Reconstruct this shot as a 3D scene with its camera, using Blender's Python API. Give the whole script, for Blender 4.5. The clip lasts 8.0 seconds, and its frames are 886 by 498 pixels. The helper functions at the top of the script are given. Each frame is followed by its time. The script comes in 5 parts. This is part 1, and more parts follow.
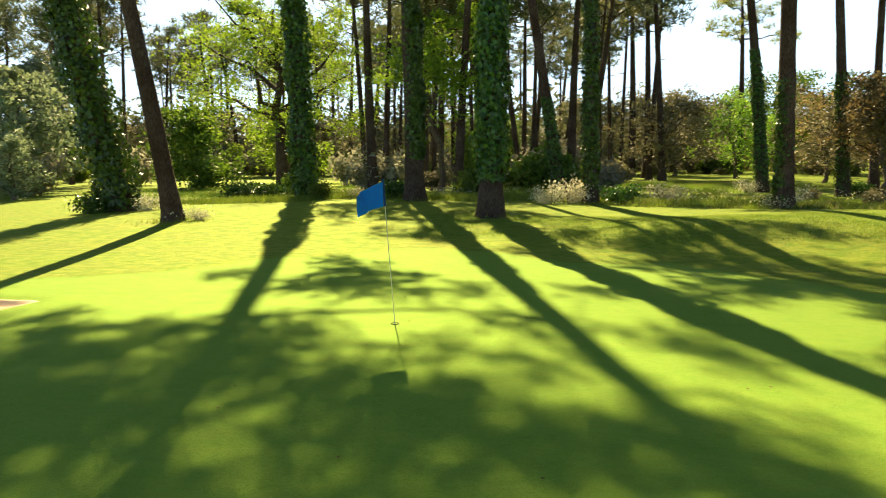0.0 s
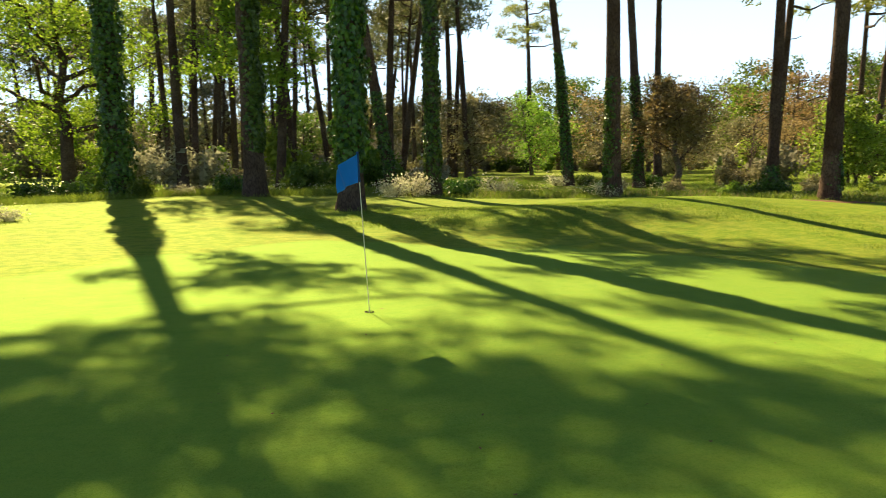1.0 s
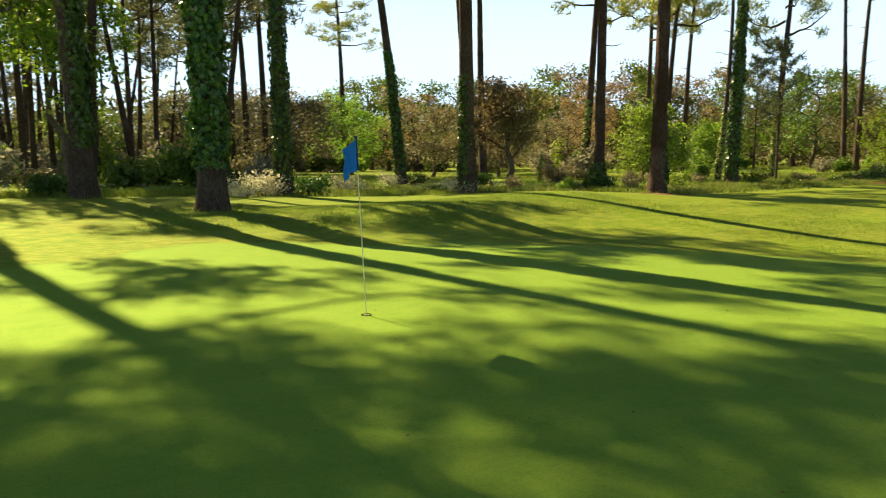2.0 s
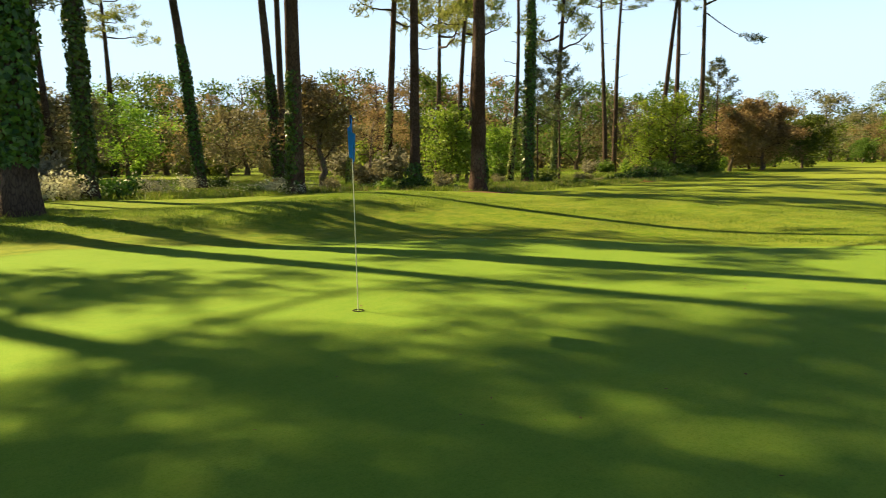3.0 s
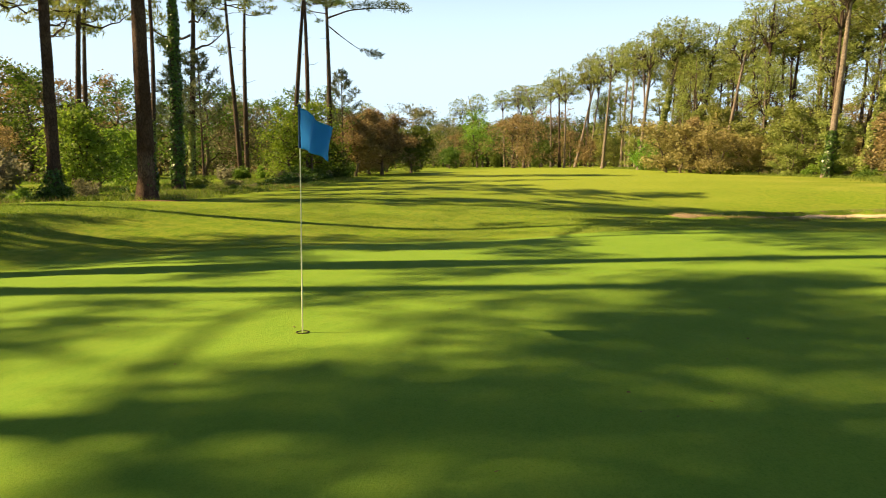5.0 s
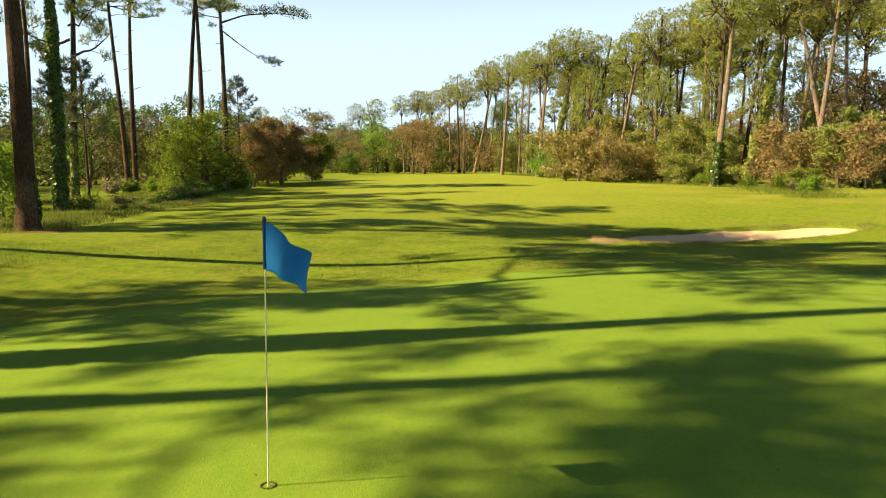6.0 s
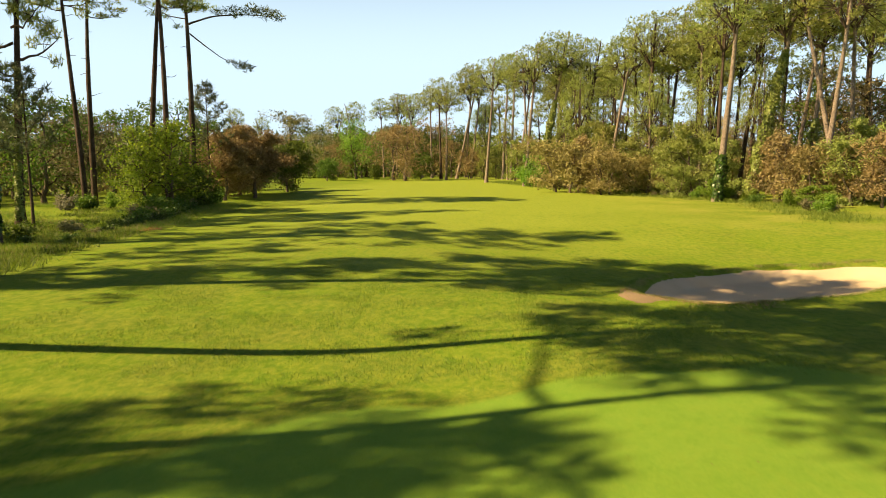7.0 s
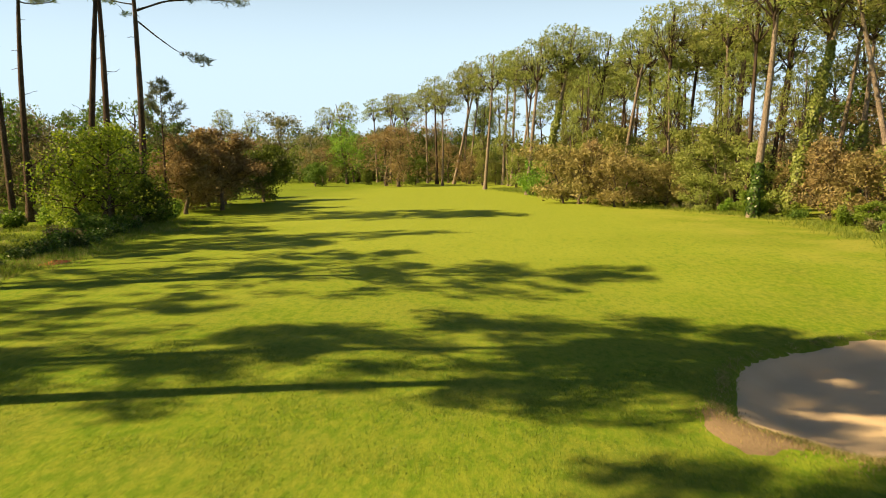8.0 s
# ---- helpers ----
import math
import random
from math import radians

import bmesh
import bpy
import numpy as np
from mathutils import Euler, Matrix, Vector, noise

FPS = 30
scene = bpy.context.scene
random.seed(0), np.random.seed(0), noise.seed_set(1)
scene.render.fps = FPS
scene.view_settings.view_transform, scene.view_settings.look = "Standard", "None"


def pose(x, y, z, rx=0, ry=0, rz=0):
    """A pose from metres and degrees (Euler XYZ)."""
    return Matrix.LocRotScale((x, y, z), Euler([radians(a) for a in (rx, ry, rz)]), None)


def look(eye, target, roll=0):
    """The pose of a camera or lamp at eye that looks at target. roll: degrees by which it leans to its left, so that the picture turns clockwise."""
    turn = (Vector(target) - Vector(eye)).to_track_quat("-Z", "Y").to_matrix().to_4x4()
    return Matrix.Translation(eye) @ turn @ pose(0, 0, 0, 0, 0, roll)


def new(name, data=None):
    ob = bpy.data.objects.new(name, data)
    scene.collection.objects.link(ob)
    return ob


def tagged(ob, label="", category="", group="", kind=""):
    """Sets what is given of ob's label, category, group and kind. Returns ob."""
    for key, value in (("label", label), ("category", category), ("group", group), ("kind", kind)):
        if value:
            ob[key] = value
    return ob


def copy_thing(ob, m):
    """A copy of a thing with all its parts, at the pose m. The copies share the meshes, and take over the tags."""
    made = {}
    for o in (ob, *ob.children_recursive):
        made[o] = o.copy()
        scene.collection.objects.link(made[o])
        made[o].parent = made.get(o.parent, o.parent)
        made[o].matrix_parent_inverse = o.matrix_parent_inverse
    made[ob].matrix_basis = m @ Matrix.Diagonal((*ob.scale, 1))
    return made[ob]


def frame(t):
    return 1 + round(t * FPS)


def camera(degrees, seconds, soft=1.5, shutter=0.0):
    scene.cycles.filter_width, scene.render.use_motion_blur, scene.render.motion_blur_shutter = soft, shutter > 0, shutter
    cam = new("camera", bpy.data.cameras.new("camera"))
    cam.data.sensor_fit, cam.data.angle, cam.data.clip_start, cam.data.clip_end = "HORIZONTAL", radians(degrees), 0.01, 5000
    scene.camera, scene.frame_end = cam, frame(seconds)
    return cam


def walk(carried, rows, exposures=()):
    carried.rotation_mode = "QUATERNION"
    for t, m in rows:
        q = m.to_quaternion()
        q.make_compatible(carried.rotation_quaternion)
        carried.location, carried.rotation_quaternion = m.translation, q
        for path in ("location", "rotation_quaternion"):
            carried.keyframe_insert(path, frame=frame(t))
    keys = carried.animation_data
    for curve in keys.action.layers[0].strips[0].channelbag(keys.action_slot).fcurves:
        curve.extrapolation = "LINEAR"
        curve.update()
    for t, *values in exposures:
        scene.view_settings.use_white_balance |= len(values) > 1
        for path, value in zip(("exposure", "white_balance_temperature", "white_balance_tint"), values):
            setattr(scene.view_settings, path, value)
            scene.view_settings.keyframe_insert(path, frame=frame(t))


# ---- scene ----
cam = camera(63.6, 8.0, 0.95, 0.18)
PATH = [
    (0, (1.059, -0.115, 2.467), (0.835, 1.855, 2.209), -0.5),
    (0.5, (-0.291, 0.182, 2.265), (-0.223, 2.164, 2.008), -0.4),
    (0.8, (-1.093, 0.419, 2.159), (-0.849, 2.387, 1.9), -0.6),
    (1, (-1.618, 0.644, 2.07), (-1.249, 2.593, 1.814), -0.6),
    (1.5, (-2.79, 1.243, 1.972), (-2.142, 3.118, 1.716), -0.6),
    (1.6, (-3.019, 1.394, 1.964), (-2.325, 3.252, 1.707), -0.6),
    (2.8, (-5.37, 3.62, 1.71), (-4.052, 5.103, 1.458), -0.6),
    (3, (-5.737, 3.921, 1.673), (-4.331, 5.321, 1.423), -0.6),
    (3.5, (-6.398, 4.986, 1.713), (-4.783, 6.139, 1.461), -0.5),
    (4, (-6.787, 5.965, 1.614), (-4.999, 6.827, 1.367), -0.6),
    (4.5, (-6.98, 6.645, 1.656), (-5.104, 7.294, 1.41), -0.4),
    (5, (-7.06, 7.201, 1.615), (-5.133, 7.679, 1.372), -0.7),
    (5.2, (-6.917, 7.452, 1.66), (-4.973, 7.852, 1.416), -0.6),
    (6.3, (-5.302, 8.441, 2.993), (-3.324, 8.609, 2.751), -1.0),
    (6.5, (-4.454, 8.638, 3.282), (-2.475, 8.796, 3.039), -1.0),
    (7, (-0.992, 9.362, 3.818), (0.989, 9.5, 3.575), -0.8),
    (7.5, (3.663, 9.609, 4.321), (5.644, 9.744, 4.078), -0.8),
    (8, (8.906, 9.288, 4.477), (10.887, 9.425, 4.237), -0.8),
]
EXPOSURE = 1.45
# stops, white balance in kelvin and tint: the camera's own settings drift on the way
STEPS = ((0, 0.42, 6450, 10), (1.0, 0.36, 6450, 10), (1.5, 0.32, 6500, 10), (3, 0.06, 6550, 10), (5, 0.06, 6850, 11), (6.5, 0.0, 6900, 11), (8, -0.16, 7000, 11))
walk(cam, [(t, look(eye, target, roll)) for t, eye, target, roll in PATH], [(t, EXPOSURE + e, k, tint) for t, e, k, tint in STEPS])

# ---- world, sun ----
SUN_AZ = 16.0      # degrees west of north (+y)
SUN_EL = 38.0
world = bpy.data.worlds.new("world")
scene.world = world
world.use_nodes = True
wn = world.node_tree.nodes
sky = wn.new("ShaderNodeTexSky")
sky.sky_type = "NISHITA"
sky.sun_disc = False
sky.sun_elevation = radians(SUN_EL)
sky.sun_rotation = radians(-SUN_AZ)
sky.air_density, sky.dust_density, sky.ozone_density = 1.0, 1.2, 1.0
# summer haze: the sky brightens and pales smoothly towards the horizon
wl = world.node_tree.links
way = wn.new("ShaderNodeTexCoord")
part_z = wn.new("ShaderNodeSeparateXYZ")
wl.new(way.outputs["Generated"], part_z.inputs[0])
haze = wn.new("ShaderNodeMapRange")
haze.interpolation_type = "SMOOTHSTEP"
wl.new(part_z.outputs["Z"], haze.inputs["Value"])
for _k, _v in (("From Min", 0.12), ("From Max", 0.44), ("To Min", 0.85), ("To Max", 0.0)):
    haze.inputs[_k].default_value = _v
pale = wn.new("ShaderNodeMix")
pale.data_type = "RGBA"
pale.inputs["B"].default_value = (13.2, 17.8, 21.6, 1.0)
wl.new(haze.outputs["Result"], pale.inputs["Factor"])
lift = wn.new("ShaderNodeMix")
lift.data_type, lift.blend_type = "RGBA", "MULTIPLY"
lift.inputs["Factor"].default_value = 1.0
lift.inputs["B"].default_value = (0.9, 1.0, 1.1, 1.0)
wl.new(sky.outputs["Color"], lift.inputs["A"])
wl.new(lift.outputs["Result"], pale.inputs["A"])
wl.new(pale.outputs["Result"], wn["Background"].inputs["Color"])
wn["Background"].inputs["Strength"].default_value = 0.0245
sun_data = bpy.data.lights.new("sun", "SUN")
sun_data.energy, sun_data.angle, sun_data.color = 5.0, radians(0.53), (1.0, 0.76, 0.40)
sun = new("sun", sun_data)
_e, _a = radians(SUN_EL), radians(SUN_AZ)
SUN_DIR = Vector((-math.sin(_a) * math.cos(_e), math.cos(_a) * math.cos(_e), math.sin(_e)))
sun.matrix_world = look(SUN_DIR * 200, (0, 0, 0))

rng = np.random.default_rng(7)
G2 = lambda x, y, cx, cy, sx, sy: np.exp(-((x - cx) / sx) ** 2 - ((y - cy) / sy) ** 2)


# ---- materials ----
class Mat:
    """A node material with short helpers."""

    def __init__(self, name):
        self.m = bpy.data.materials.new(name)
        self.m.use_nodes = True
        self.t = self.m.node_tree
        self.n, self.l = self.t.nodes, self.t.links
        self.bsdf = self.n["Principled BSDF"]
        self.out = self.n["Material Output"]
        self.co = self.n.new("ShaderNodeTexCoord").outputs["Object"]

    def node(self, kind, **inputs):
        nd = self.n.new(kind)
        for k, v in inputs.items():
            self.put(nd.inputs[k.replace("_", " ")], v)
        return nd

    def put(self, sock, v):
        if isinstance(v, bpy.types.NodeSocket):
            self.l.new(v, sock)
        else:
            sock.default_value = v

    def world_pos(self):
        return self.n.new("ShaderNodeNewGeometry").outputs["Position"]

    def scaled(self, vec, s):
        nd = self.n.new("ShaderNodeMapping")
        self.l.new(vec, nd.inputs["Vector"])
        nd.inputs["Scale"].default_value = s if hasattr(s, "__len__") else (s, s, s)
        return nd.outputs["Vector"]

    def noise(self, vec, scale, detail=4.0, rough=0.55, dist=0.0):
        nd = self.node("ShaderNodeTexNoise", Vector=vec, Scale=scale, Detail=detail, Roughness=rough, Distortion=dist)
        return nd.outputs["Fac"]

    def voronoi(self, vec, scale, feature="DISTANCE_TO_EDGE"):
        nd = self.n.new("ShaderNodeTexVoronoi")
        nd.feature = feature
        self.put(nd.inputs["Vector"], vec)
        nd.inputs["Scale"].default_value = scale
        return nd.outputs["Distance"]

    def ramp(self, fac, *stops):
        nd = self.n.new("ShaderNodeValToRGB")
        el = nd.color_ramp.elements
        while len(el) < len(stops):
            el.new(0.5)
        for e, (p, c) in zip(el, stops):
            e.position, e.color = p, (*c, 1.0) if len(c) == 3 else c
        self.put(nd.inputs["Fac"], fac)
        return nd.outputs["Color"]

    def mix(self, fac, a, b, mode="MIX"):
        nd = self.n.new("ShaderNodeMix")
        nd.data_type, nd.blend_type = "RGBA", mode
        self.put(nd.inputs["Factor"], fac)
        self.put(nd.inputs["A"], a if isinstance(a, bpy.types.NodeSocket) else (*a, 1.0))
        self.put(nd.inputs["B"], b if isinstance(b, bpy.types.NodeSocket) else (*b, 1.0))
        return nd.outputs["Result"]

    def math(self, op, a, b=0.0, clamp=False):
        nd = self.n.new("ShaderNodeMath")
        nd.operation, nd.use_clamp = op, clamp
        self.put(nd.inputs[0], a)
        self.put(nd.inputs[1], b)
        return nd.outputs["Value"]

    def bump(self, height, strength=0.5, distance=0.02):
        nd = self.node("ShaderNodeBump", Height=height, Strength=strength, Distance=distance)
        self.l.new(nd.outputs["Normal"], self.bsdf.inputs["Normal"])
        return nd

    def done(self, color, rough=0.9, spec=0.2, metal=0.0):
        self.put(self.bsdf.inputs["Base Color"], color if isinstance(color, bpy.types.NodeSocket) else (*color, 1.0))
        self.put(self.bsdf.inputs["Roughness"], rough)
        self.bsdf.inputs["Specular IOR Level"].default_value = spec
        self.bsdf.inputs["Metallic"].default_value = metal
        return self.m


def bark_material(name, dark, light, plate=15.0, moss=None):
    k = Mat(name)
    pos = k.world_pos()
    stretched = k.scaled(pos, (1.0, 1.0, 0.24))
    warp = k.noise(stretched, 3.0, 3.0)
    vec = k.n.new("ShaderNodeVectorMath")
    vec.operation = "ADD"
    k.l.new(stretched, vec.inputs[0])
    off = k.n.new("ShaderNodeCombineXYZ")
    k.l.new(k.math("MULTIPLY", warp, 0.25), off.inputs[0])
    k.l.new(k.math("MULTIPLY", warp, -0.2), off.inputs[1])
    k.l.new(off.outputs[0], vec.inputs[1])
    plates = k.voronoi(vec.outputs[0], plate)
    cracks = k.ramp(plates, (0.0, (0, 0, 0)), (0.16, (1, 1, 1)))
    grain = k.noise(pos, 38.0, 5.0, 0.7)
    big = k.noise(pos, 0.7, 3.0)
    col = k.mix(grain, dark, light)
    col = k.mix(k.ramp(big, (0.35, (0, 0, 0)), (0.7, (1, 1, 1))), col, tuple(0.84 * a + 0.16 * b for a, b in zip(light, (0.30, 0.28, 0.26))))
    col = k.mix(k.math("MULTIPLY", k.math("SUBTRACT", 1.0, cracks), 0.6), col, tuple(c * 0.35 for c in dark))
    if moss:
        lichen = k.ramp(k.noise(pos, 2.3, 5.0, 0.65), (0.52, (0, 0, 0)), (0.66, (1, 1, 1)))
        col = k.mix(k.math("MULTIPLY", lichen, 0.6), col, moss)
    k.bump(k.math("ADD", k.math("MULTIPLY", cracks, 0.8), k.math("MULTIPLY", grain, 0.35)), 0.9, 0.022)
    return k.done(col, 0.92, 0.15)


def leaf_material(name, low, high, through_leaf=0.35, hue=0.03, rough=0.55, dead=None, spec=0.3, glow=(1.0, 1.0, 0.55)):
    """Leaves: colour varies leaf by leaf and tree by tree; light shines through."""
    k = Mat(name)
    isl = k.n.new("ShaderNodeNewGeometry").outputs["Random Per Island"]
    obj = k.n.new("ShaderNodeObjectInfo").outputs["Random"]
    patch = k.noise(k.world_pos(), 0.55, 3.0)
    col = k.mix(isl, low, high)
    if dead:
        col = k.mix(k.math("MULTIPLY", k.ramp(patch, (0.45, (0, 0, 0)), (0.7, (1, 1, 1))), 0.85), col, dead)
    hsv = k.n.new("ShaderNodeHueSaturation")
    k.put(hsv.inputs["Hue"], k.math("ADD", 0.5 - hue, k.math("MULTIPLY", obj, 2 * hue)))
    k.put(hsv.inputs["Value"], k.math("ADD", 0.72, k.math("MULTIPLY", k.math("ADD", obj, patch), 0.3)))
    k.put(hsv.inputs["Color"], col)
    col = hsv.outputs["Color"]
    k.done(col, rough, spec)
    tr = k.n.new("ShaderNodeBsdfTranslucent")
    tint = k.mix(1.0, col, glow, "MULTIPLY")
    k.l.new(tint, tr.inputs["Color"])
    mixer = k.n.new("ShaderNodeMixShader")
    mixer.inputs["Fac"].default_value = through_leaf
    k.l.new(k.bsdf.outputs[0], mixer.inputs[1])
    k.l.new(tr.outputs[0], mixer.inputs[2])
    k.l.new(mixer.outputs[0], k.out.inputs["Surface"])
    return k.m


def grass_ground_material():
    """Mown turf: a fine putting surface, a collar, fairway and rougher grass under the trees."""
    k = Mat("turf")
    pos = k.world_pos()
    sep = k.n.new("ShaderNodeSeparateXYZ")
    k.l.new(pos, sep.inputs[0])
    x, y = sep.outputs[0], sep.outputs[1]
    wob = k.math("MULTIPLY", k.math("SUBTRACT", k.noise(pos, 0.16, 2.0), 0.5), 0.5)

    def zone(cx, cy, rx, ry, edge):
        dx = k.math("DIVIDE", k.math("SUBTRACT", x, cx), rx)
        dy = k.math("DIVIDE", k.math("SUBTRACT", y, cy), ry)
        d = k.math("SQRT", k.math("ADD", k.math("MULTIPLY", dx, dx), k.math("MULTIPLY", dy, dy)))
        d = k.math("ADD", d, wob)
        return k.ramp(d, (1.0 - edge, (1, 1, 1)), (1.0, (0, 0, 0)))

    green = zone(0.5, 5.5, 12.5, 13.0, 0.03)
    fair = zone(104.0, 11.0, 84.0, 27.0, 0.34)
    edge_dry = zone(84.0, -14.0, 62.0, 15.0, 0.6)
    rough_n = k.noise(pos, 0.35, 5.0, 0.6)
    patch = k.noise(pos, 1.1, 4.0, 0.6)
    blades = k.noise(k.scaled(pos, (1, 1, 1)), 55.0, 4.0, 0.75)
    tuft = k.noise(pos, 9.0, 4.0, 0.7)
    base = k.mix(patch, (0.112, 0.190, 0.012), (0.168, 0.238, 0.020))
    base = k.mix(k.ramp(rough_n, (0.42, (0, 0, 0)), (0.68, (1, 1, 1))), base, (0.17, 0.20, 0.03))
    base = k.mix(k.math("MULTIPLY", tuft, 0.5), base, (0.055, 0.12, 0.010))
    g = k.mix(patch, (0.127, 0.240, 0.025), (0.165, 0.268, 0.037))
    f = k.mix(rough_n, (0.208, 0.272, 0.034), (0.266, 0.314, 0.052))
    f = k.mix(k.math("MULTIPLY", tuft, 0.35), f, (0.14, 0.20, 0.008))
    col = k.mix(fair, base, f)
    dry_n = k.ramp(k.noise(pos, 0.22, 5.0, 0.65), (0.40, (0, 0, 0)), (0.62, (1, 1, 1)))
    col = k.mix(k.math("MULTIPLY", k.math("MULTIPLY", edge_dry, dry_n), 0.7), col, (0.34, 0.31, 0.08))
    col = k.mix(green, col, g)
    mottle = k.noise(k.scaled(pos, (1.0, 1.6, 1.0)), 2.6, 5.0, 0.7)
    col = k.mix(k.math("MULTIPLY", k.ramp(mottle, (0.42, (0, 0, 0)), (0.66, (1, 1, 1))), k.math("SUBTRACT", 0.55, k.math("MULTIPLY", green, 0.4))), col, (0.25, 0.27, 0.035))
    col = k.mix(k.math("MULTIPLY", k.ramp(mottle, (0.30, (1, 1, 1)), (0.48, (0, 0, 0))), k.math("SUBTRACT", 0.62, k.math("MULTIPLY", green, 0.45))), col, (0.065, 0.14, 0.008))
    litter = zone(24.0, 47.0, 48.0, 16.0, 0.4)
    dry = k.ramp(k.noise(pos, 0.42, 6.0, 0.7), (0.52, (0, 0, 0)), (0.66, (1, 1, 1)))
    col = k.mix(k.math("MULTIPLY", k.math("MULTIPLY", litter, dry), 0.55), col, (0.20, 0.15, 0.075))
    col = k.mix(k.math("MULTIPLY", k.math("SUBTRACT", blades, 0.5), 0.5, True), col, (0.30, 0.34, 0.09))
    grit = k.ramp(k.noise(pos, 15.0, 5.0, 0.75), (0.36, (1, 1, 1)), (0.56, (0, 0, 0)))
    col = k.mix(k.math("MULTIPLY", grit, k.math("SUBTRACT", 0.36, k.math("MULTIPLY", green, 0.2))), col, (0.055, 0.115, 0.006))
    dark = k.ramp(blades, (0.30, (1, 1, 1)), (0.5, (0, 0, 0)))
    col = k.mix(k.math("MULTIPLY", dark, 0.35), col, (0.05, 0.10, 0.008))
    hsum = k.math("ADD", k.math("MULTIPLY", blades, 0.6), k.math("MULTIPLY", tuft, k.math("SUBTRACT", 1.6, k.math("MULTIPLY", green, 1.5))))
    clump = k.noise(pos, 2.4, 4.0, 0.6)
    hsum = k.math("ADD", hsum, k.math("MULTIPLY", clump, k.math("SUBTRACT", 1.5, k.math("MULTIPLY", green, 1.4))))
    bump = k.bump(hsum, 0.42, 0.05)
    k.done(col, 0.85, 0.06)
    # waxy blades throw light forward, towards a viewer who faces the sun
    gloss = k.n.new("ShaderNodeBsdfAnisotropic")
    gloss.inputs["Roughness"].default_value = 0.56
    k.l.new(k.mix(1.0, col, (2.4, 2.45, 1.3), "MULTIPLY"), gloss.inputs["Color"])
    k.l.new(bump.outputs["Normal"], gloss.inputs["Normal"])
    mixer = k.n.new("ShaderNodeMixShader")
    mixer.inputs["Fac"].default_value = 0.05
    k.l.new(k.bsdf.outputs[0], mixer.inputs[1])
    k.l.new(gloss.outputs[0], mixer.inputs[2])
    k.l.new(mixer.outputs[0], k.out.inputs["Surface"])
    return k.m


def sand_material():
    k = Mat("sand")
    pos = k.world_pos()
    grain = k.noise(pos, 120.0, 4.0, 0.7)
    rake = k.noise(k.scaled(pos, (1.0, 5.0, 1.0)), 4.0, 3.0, 0.6)
    patch = k.noise(pos, 0.8, 4.0)
    col = k.mix(patch, (0.50, 0.385, 0.25), (0.62, 0.49, 0.335))
    col = k.mix(k.math("MULTIPLY", grain, 0.35), col, (0.36, 0.26, 0.16))
    k.bump(k.math("ADD", k.math("MULTIPLY", rake, 1.0), k.math("MULTIPLY", grain, 0.2)), 0.3, 0.05)
    return k.done(col, 0.95, 0.1)


def soil_material(name, a, b):
    k = Mat(name)
    pos = k.world_pos()
    col = k.mix(k.noise(pos, 14.0, 6.0, 0.7), a, b)
    k.bump(k.noise(pos, 22.0, 6.0, 0.7), 0.9, 0.05)
    return k.done(col, 0.95, 0.1)


M_TURF = grass_ground_material()
M_SAND = sand_material()
# these two barks are darkened in colour, as the near trunks stand backlit
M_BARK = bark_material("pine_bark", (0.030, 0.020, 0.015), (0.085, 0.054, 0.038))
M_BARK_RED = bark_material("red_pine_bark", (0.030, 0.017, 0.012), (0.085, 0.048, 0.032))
# pine bark again, sunlight put into a lighter colour, mostly for the forest
M_BARK_LIT = bark_material("sunlit_pine_bark", (0.115, 0.088, 0.07), (0.29, 0.23, 0.185), 11.0)
M_BARK_MOSS = bark_material("mossy_bark", (0.06, 0.045, 0.035), (0.16, 0.12, 0.09), 16.0, (0.10, 0.13, 0.04))
M_TWIG = soil_material("twig_bark", (0.036, 0.026, 0.02), (0.095, 0.07, 0.054))
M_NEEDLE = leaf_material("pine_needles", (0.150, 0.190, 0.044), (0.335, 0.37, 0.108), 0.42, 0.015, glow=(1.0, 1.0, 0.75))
# darker needle copy: the shade of the wood is put into its colour
M_NEEDLE_SHADED = leaf_material("shaded_pine_needles", (0.075, 0.098, 0.048), (0.165, 0.185, 0.095), 0.35, 0.02, glow=(1.0, 1.0, 0.8))
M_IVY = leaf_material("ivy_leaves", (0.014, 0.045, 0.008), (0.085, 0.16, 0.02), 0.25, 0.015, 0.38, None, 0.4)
# the ivy once more, its colour lightened to stand for sun on the leaves
M_IVY_LIT = leaf_material("sunlit_ivy_leaves", (0.13, 0.18, 0.035), (0.265, 0.305, 0.085), 0.25, 0.015, 0.45)
M_OAK = leaf_material("oak_leaves", (0.125, 0.228, 0.025), (0.245, 0.348, 0.05), 0.58, 0.015)
M_GREEN = leaf_material("bright_leaves", (0.125, 0.225, 0.03), (0.25, 0.37, 0.07), 0.5, 0.02)
M_DARKGREEN = leaf_material("dark_leaves", (0.055, 0.105, 0.015), (0.135, 0.20, 0.035), 0.4, 0.02)
M_OLIVE = leaf_material("olive_leaves", (0.118, 0.122, 0.062), (0.25, 0.25, 0.135), 0.36, 0.018, 0.6, (0.155, 0.138, 0.07), glow=(1.0, 0.97, 0.8))
M_BROWN = leaf_material("russet_leaves", (0.205, 0.150, 0.070), (0.375, 0.288, 0.14), 0.42, 0.008, 0.65, (0.175, 0.155, 0.08), glow=(1.0, 0.95, 0.8))
M_HEATH = leaf_material("heath_leaves", (0.20, 0.165, 0.065), (0.37, 0.315, 0.13), 0.38, 0.012, 0.6, (0.21, 0.19, 0.07), glow=(1.0, 0.97, 0.8))
